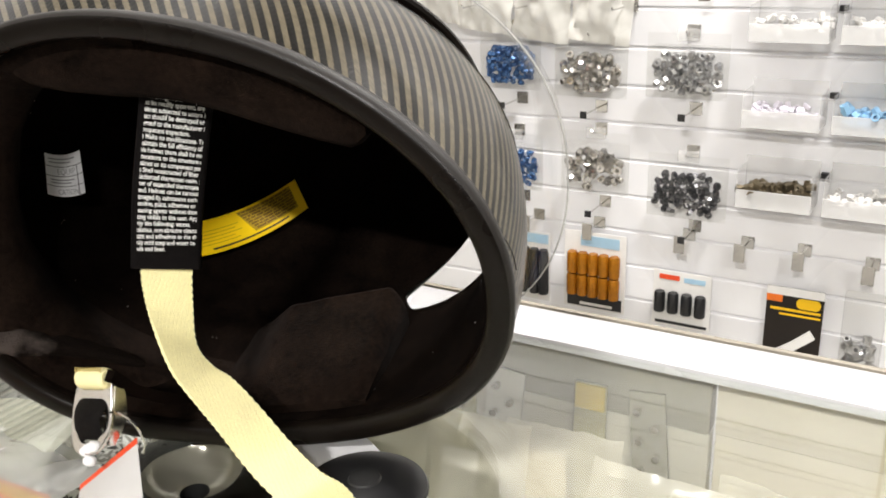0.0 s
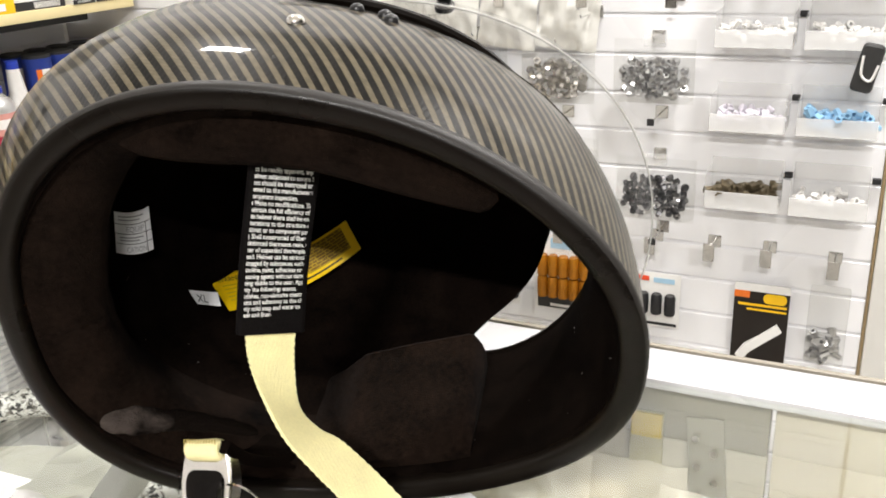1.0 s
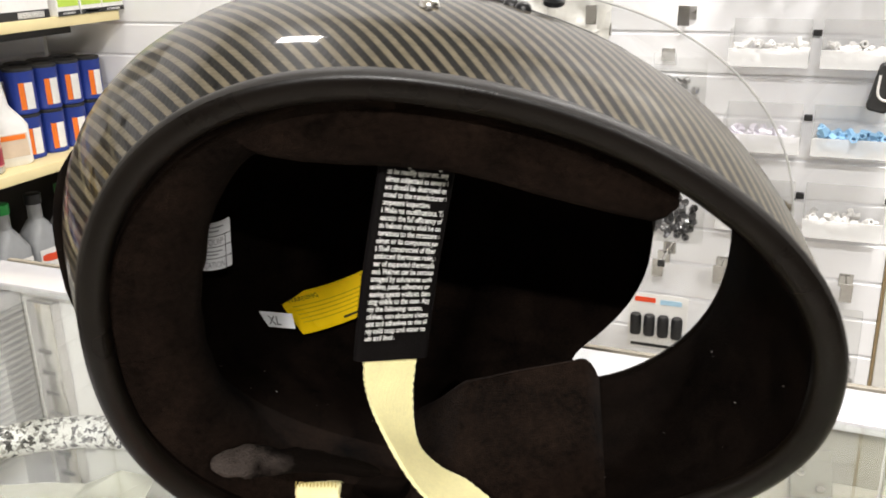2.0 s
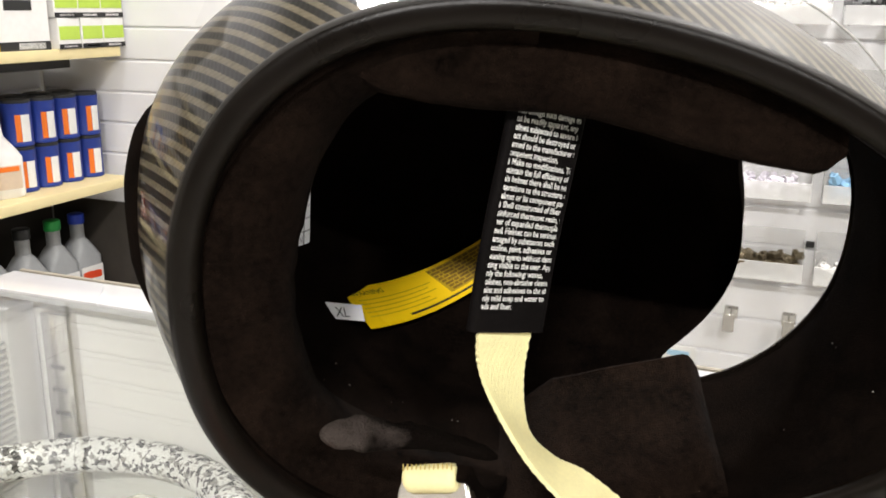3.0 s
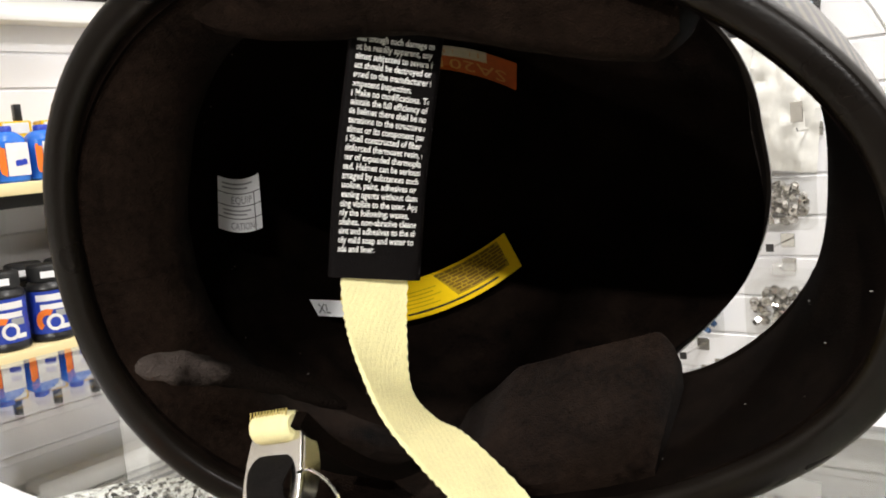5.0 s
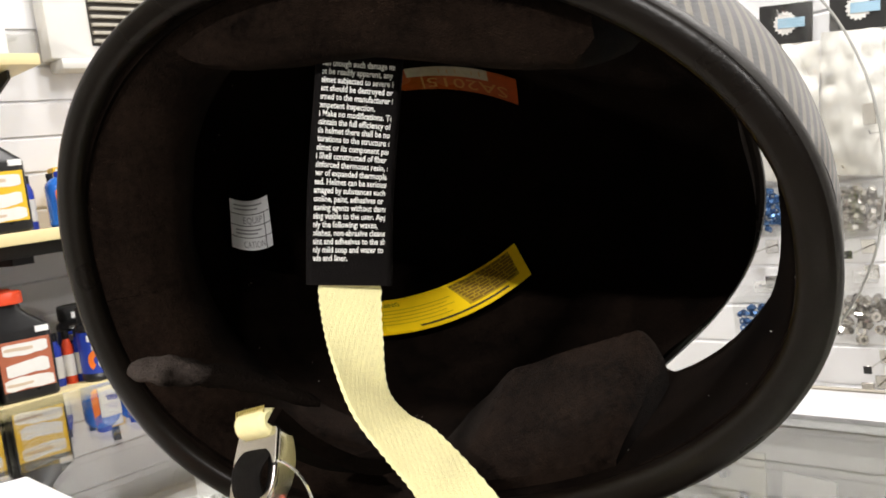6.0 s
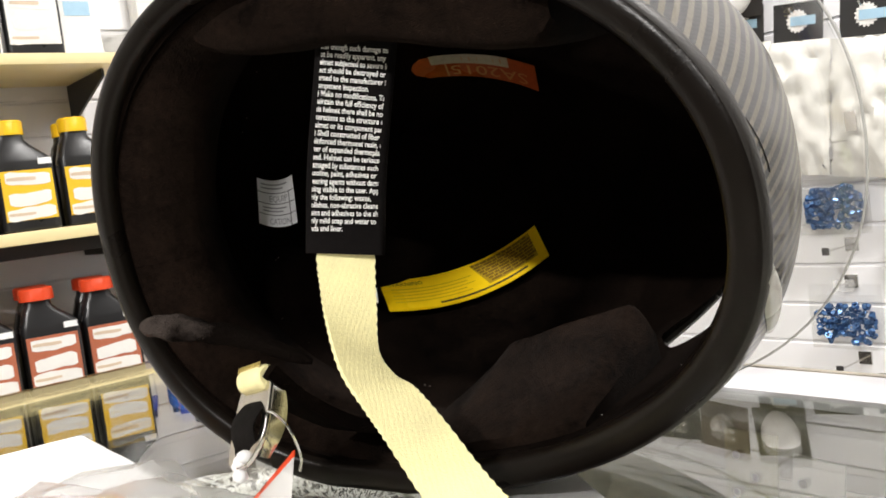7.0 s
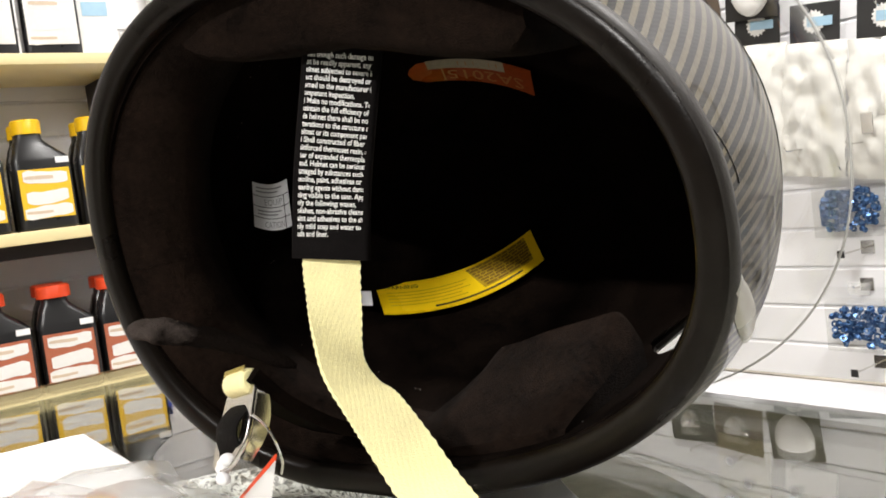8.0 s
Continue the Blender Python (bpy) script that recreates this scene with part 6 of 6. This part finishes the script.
tag = thing("zip_bag", "small clear zip bag with red seal tied to the buckle", "zip bag", HELM)
bm = bmesh.new()
za, zb, zc, zd = Vector((-0.0265, 0.0775, -0.0525)), Vector((-0.062, 0.1080, -0.060)), Vector((-0.052, 0.1145, -0.085)), Vector((-0.014, 0.0960, -0.075))
g = [[bm.verts.new(za.lerp(zb, i / 8).lerp(zd.lerp(zc, i / 8), j / 6) + Vector((0, 0, -0.002 * math.sin(math.pi * i / 8) * math.sin(math.pi * j / 6)))) for j in range(7)] for i in range(9)]
for i in range(8):
    for j in range(6):
        bm.faces.new((g[i][j], g[i + 1][j], g[i + 1][j + 1], g[i][j + 1]))
part("pouch", bm, mat("milky_zip_bag", (0.78, 0.77, 0.76), 0.25, grain=0.04, scale=80, alpha=0.7), tag, "milky zip pouch")
bm = bmesh.new()
ribbon(bm, [za, za.lerp(zb, 0.5), zb], [Vector((0.0012, 0.0015, -0.0022))] * 3, 0.0006)
part("seal", bm, C_RED, tag, "red zip seal")
bm = bmesh.new()
tube(bm, smooth_line([(-0.038, 0.062, -0.052), (-0.030, 0.058, -0.056), (-0.0225, 0.064, -0.056), (-0.0215, 0.077, -0.054), (-0.024, 0.084, -0.054)], 6), 0.0006, 6)
part("tie", bm, M_CHROME, tag, "thin clear tie")
bm = bmesh.new()
kn = bk(0.002, 0.042, 0.004)
for o in ((0, 0, 0), (0.004, -0.003, -0.001), (-0.003, 0.003, 0.001), (0.001, 0.005, -0.003)):
    blob(bm, kn + Vector(o), (0.0034, 0.0026, 0.0028), None, 2.2, 14, 8, 0.3)
part("knot", bm, M_PAPER, tag, "small white plastic knot")

pb = thing("parts_pouch", "clear poly pouch with an orange card inside", "parts bag", pose(-0.412, 0.196, CT + 0.010, 0, 0, 4))
bm = bmesh.new()
g = [[bm.verts.new(((i / 14 - 0.5) * 0.13, (j / 12 - 0.5) * 0.15, 0.012 * math.sin(math.pi * i / 14) ** 0.6 * math.sin(math.pi * j / 12) ** 0.6 + 0.010 * noise.noise((i * 0.5, j * 0.5, 2.0)))) for j in range(13)] for i in range(15)]
for i in range(14):
    for j in range(12):
        bm.faces.new((g[i][j], g[i + 1][j], g[i + 1][j + 1], g[i][j + 1]))
part("pouch", bm, mat("milky_poly_pouch", (0.74, 0.74, 0.72), 0.2, grain=0.05, scale=50, alpha=0.4), pb, "crumpled clear pouch")
part("insert_card", new_box((-0.035, -0.04, -0.0040), (0.055, 0.047, -0.0028)), M_ORANGE, pb, "orange card insert", smooth=False)
part("insert_stripe", new_box((-0.035, 0.038, -0.0027), (0.055, 0.044, -0.0021)), C_YEL, pb, "yellow card stripe", smooth=False)

dish = thing("horn_speaker", "round black horn speaker with a polished hollow centre in the case", "horn speaker", pose(-0.375, 0.351, 0.8325))
part("body", lathe(bmesh.new(), [(0.0001, 0.0), (0.050, 0.0), (0.054, 0.004), (0.060, 0.040), (0.062, 0.085), (0.060, 0.096), (0.053, 0.101), (0.040, 0.1025), (0.032, 0.102)], 48, cap=False), M_RUBBER, dish)
part("cone", lathe(bmesh.new(), [(0.032, 0.102), (0.029, 0.097), (0.020, 0.090), (0.0095, 0.087)], 48, cap=False), mat("grey_gloss", (0.34, 0.32, 0.27), 0.14, metal=0.4, grain=0.1), dish, "glossy grey hollow centre")
part("bore", lathe(bmesh.new(), [(0.0095, 0.087), (0.0090, 0.070), (0.0001, 0.070)], 32, cap=False), M_INK, dish, "black hole in the centre")
knob = thing("rubber_puck", "glossy black rubber dome on the paper", "rubber part", pose(-0.224, 0.331, CT + 0.0015))
part("dome", lathe(bmesh.new(), [(0.0001, 0.0), (0.031, 0.0), (0.033, 0.0015), (0.032, 0.0035), (0.026, 0.0058), (0.014, 0.0075), (0.0001, 0.0078)], 36), M_BLACKPL, knob)
part("boss", lathe(bmesh.new(), [(0.009, 0.0072), (0.008, 0.0086), (0.0001, 0.0090)], 24, cap=False), M_BLACKMAT, knob, "small raised boss")

# speckled wheel rim lying on the glass shelf inside the case
M_CAMO = bpy.data.materials.new("speckled_wrap")
M_CAMO.use_nodes = True
nt = M_CAMO.node_tree
bs = nt.nodes["Principled BSDF"]
vo, cr, tc = nt.nodes.new("ShaderNodeTexVoronoi"), nt.nodes.new("ShaderNodeValToRGB"), nt.nodes.new("ShaderNodeTexCoord")
vo.inputs["Scale"].default_value = 300
nz = nt.nodes.new("ShaderNodeTexNoise")
nz.inputs["Scale"].default_value, nz.inputs["Detail"].default_value = 140, 6
va = nt.nodes.new("ShaderNodeVectorMath")
va.operation, va.inputs[1].default_value = "MULTIPLY_ADD", (0.011, 0.011, 0.011)
nt.links.new(nz.outputs["Color"], va.inputs[0])
nt.links.new(tc.outputs["Object"], va.inputs[2])
nt.links.new(tc.outputs["Object"], nz.inputs["Vector"])
nt.links.new(va.outputs[0], vo.inputs["Vector"])
nt.links.new(vo.outputs["Color"], cr.inputs[0])
cr.color_ramp.interpolation = "CONSTANT"
cr.color_ramp.elements[0].color = (0.03, 0.03, 0.03, 1)
cr.color_ramp.elements[1].color = (0.80, 0.80, 0.78, 1)
cr.color_ramp.elements[1].position = 0.44
el = cr.color_ramp.elements.new(0.33)
el.color = (0.30, 0.29, 0.27, 1)
nt.links.new(cr.outputs[0], bs.inputs["Base Color"])
bs.inputs["Roughness"].default_value = 0.45
wheel = thing("steering_wheel", "steering wheel with black and white speckled wrap in the case", "steering wheel", pose(-0.70, 0.39, 0.847))
bm = bmesh.new()
tube(bm, [(0.150 * math.cos(2 * math.pi * k / 96), 0.150 * math.sin(2 * math.pi * k / 96), 0.0006 * math.sin(k * 1.7)) for k in range(96)], 0.0150, 18, closed=True)
part("rim", bm, M_CAMO, wheel, "black and white speckled rim")
def folded_pack(w, d, rise, seed):
    """A clear bag folded flat into a few large facets."""
    bm = bmesh.new()
    g = [[bm.verts.new(((i / 5 - 0.5) * w + 0.008 * noise.noise((i * 1.3, j * 1.7, seed)), (j / 5 - 0.5) * d + 0.008 * noise.noise((i * 1.9, j * 1.1, seed + 4)), 0.002 + rise * abs(noise.noise((i * 0.9, j * 0.9, seed + 9))))) for j in range(6)] for i in range(6)]
    for i in range(5):
        for j in range(5):
            bm.faces.new((g[i][j], g[i + 1][j], g[i + 1][j + 1], g[i][j + 1]))
    return bm


CARDS = [hue("olive_card", (0.34, 0.32, 0.19), 0.6), hue("kraft_card", (0.54, 0.45, 0.30), 0.7), hue("grey_card", (0.46, 0.45, 0.40), 0.6), C_LABW, hue("sand_card", (0.64, 0.57, 0.41), 0.7)]
M_OLIVEBAG = mat("olive_tinted_bag", (0.40, 0.40, 0.33), 0.18, grain=0.25, scale=26, alpha=0.85)
fp = thing("folded_pack", "folded greenish clear bag lying inside the wheel", "parts pack", pose(-0.695, 0.40, 0.8325, 0, 0, 24), "packs in the case")
part("bag", folded_pack(0.155, 0.150, 0.030, 2.3), M_OLIVEBAG, fp, smooth=False)
part("dark_part", new_box((-0.070, -0.010, 0.0005), (-0.022, 0.030, 0.0016), 0.0004, 1), M_BLACKMAT, fp, "flat black part in the bag", smooth=False)
part("dark_part", new_box((0.010, -0.050, 0.0005), (0.022, 0.040, 0.0016), 0.0004, 1), C_GREYPL, fp, "flat grey strip in the bag", smooth=False)
yp = thing("yellow_pack", "small yellow card pack standing in the case", "parts pack", pose(-0.188, 0.548, 0.8325, -4, 0, 2), "packs in the case")
part("card", new_box((-0.012, -0.001, 0.0), (0.012, 0.001, 0.112), 0.0004, 1), CARDS[0], yp, "olive backing card", smooth=False)
part("face", new_box((-0.011, -0.0032, 0.092), (0.011, -0.0014, 0.111), 0.0004, 1), hue("dull_yellow_print", (0.50, 0.38, 0.06)), yp, "yellow printed face", smooth=False)
for k, (x, wd, top) in enumerate(((-0.262, 0.030, 0.108), (-0.136, 0.026, 0.115), (-0.30, 0.034, 0.118))):
    t = thing("parts_pack", "narrow clear pack with small bright parts standing in the case", "parts pack", pose(x, 0.546, 0.8325, -5, (4, -6, 2)[k], 0), "packs in the case")
    part("card", new_box((-wd / 2, -0.001, 0.0), (wd / 2, 0.001, top), 0.0004, 1), (CARDS[2], hue("dark_olive_card", (0.25, 0.24, 0.18), 0.6), CARDS[0])[k], t, "dull backing card", smooth=False)
    for q in range(5):
        part("bright_part", lathe(bmesh.new(), [(0.0001, 0.0), (0.0028, 0.0), (0.0028, 0.005), (0.0001, 0.005)], 8), M_STEEL, t, m=pose((q % 2 - 0.5) * 0.012, -0.0013, top - 0.014 - 0.011 * q, 90, 0, 0))


# crumpled parts packs standing against the back of the case
M_PACK = mat("clear_parts_pack", (0.70, 0.66, 0.55), 0.22, grain=0.10, scale=60, alpha=0.6)
random.seed(44)
x, n = -0.47, 0
while x < 0.42:
    w, d = random.uniform(0.075, 0.105), random.uniform(0.070, 0.088)
    t = thing("parts_pack", "crumpled clear pack with a small card in the glass case", "parts pack", pose(x, 0.522 - 0.012 * (n % 2), 0.8335 + d / 2, random.uniform(78, 86), random.uniform(-9, 9), random.uniform(-8, 8)), "packs in the case")
    bm = bmesh.new()
    g = [[bm.verts.new(((i / 12 - 0.5) * w, (j / 10 - 0.5) * d, 0.003 + 0.010 * (math.sin(math.pi * i / 12) * math.sin(math.pi * j / 10)) ** 0.6 + 0.006 * noise.noise((i * 0.7, j * 0.7, n * 3.1)))) for j in range(11)] for i in range(13)]
    for i in range(12):
        for j in range(10):
            bm.faces.new((g[i][j], g[i + 1][j], g[i + 1][j + 1], g[i][j + 1]))
    pk = part("pack", bm, M_PACK, t, "crumpled clear film")
    pk.visible_shadow = False
    part("card", new_box((-w * 0.36, -d * 0.34, 0.0), (w * random.uniform(0.0, 0.36), d * random.uniform(0.05, 0.36), 0.0016), 0.0003, 1), CARDS[n % 5], t, "small printed card", smooth=False)
    x += w * 0.82
    n += 1
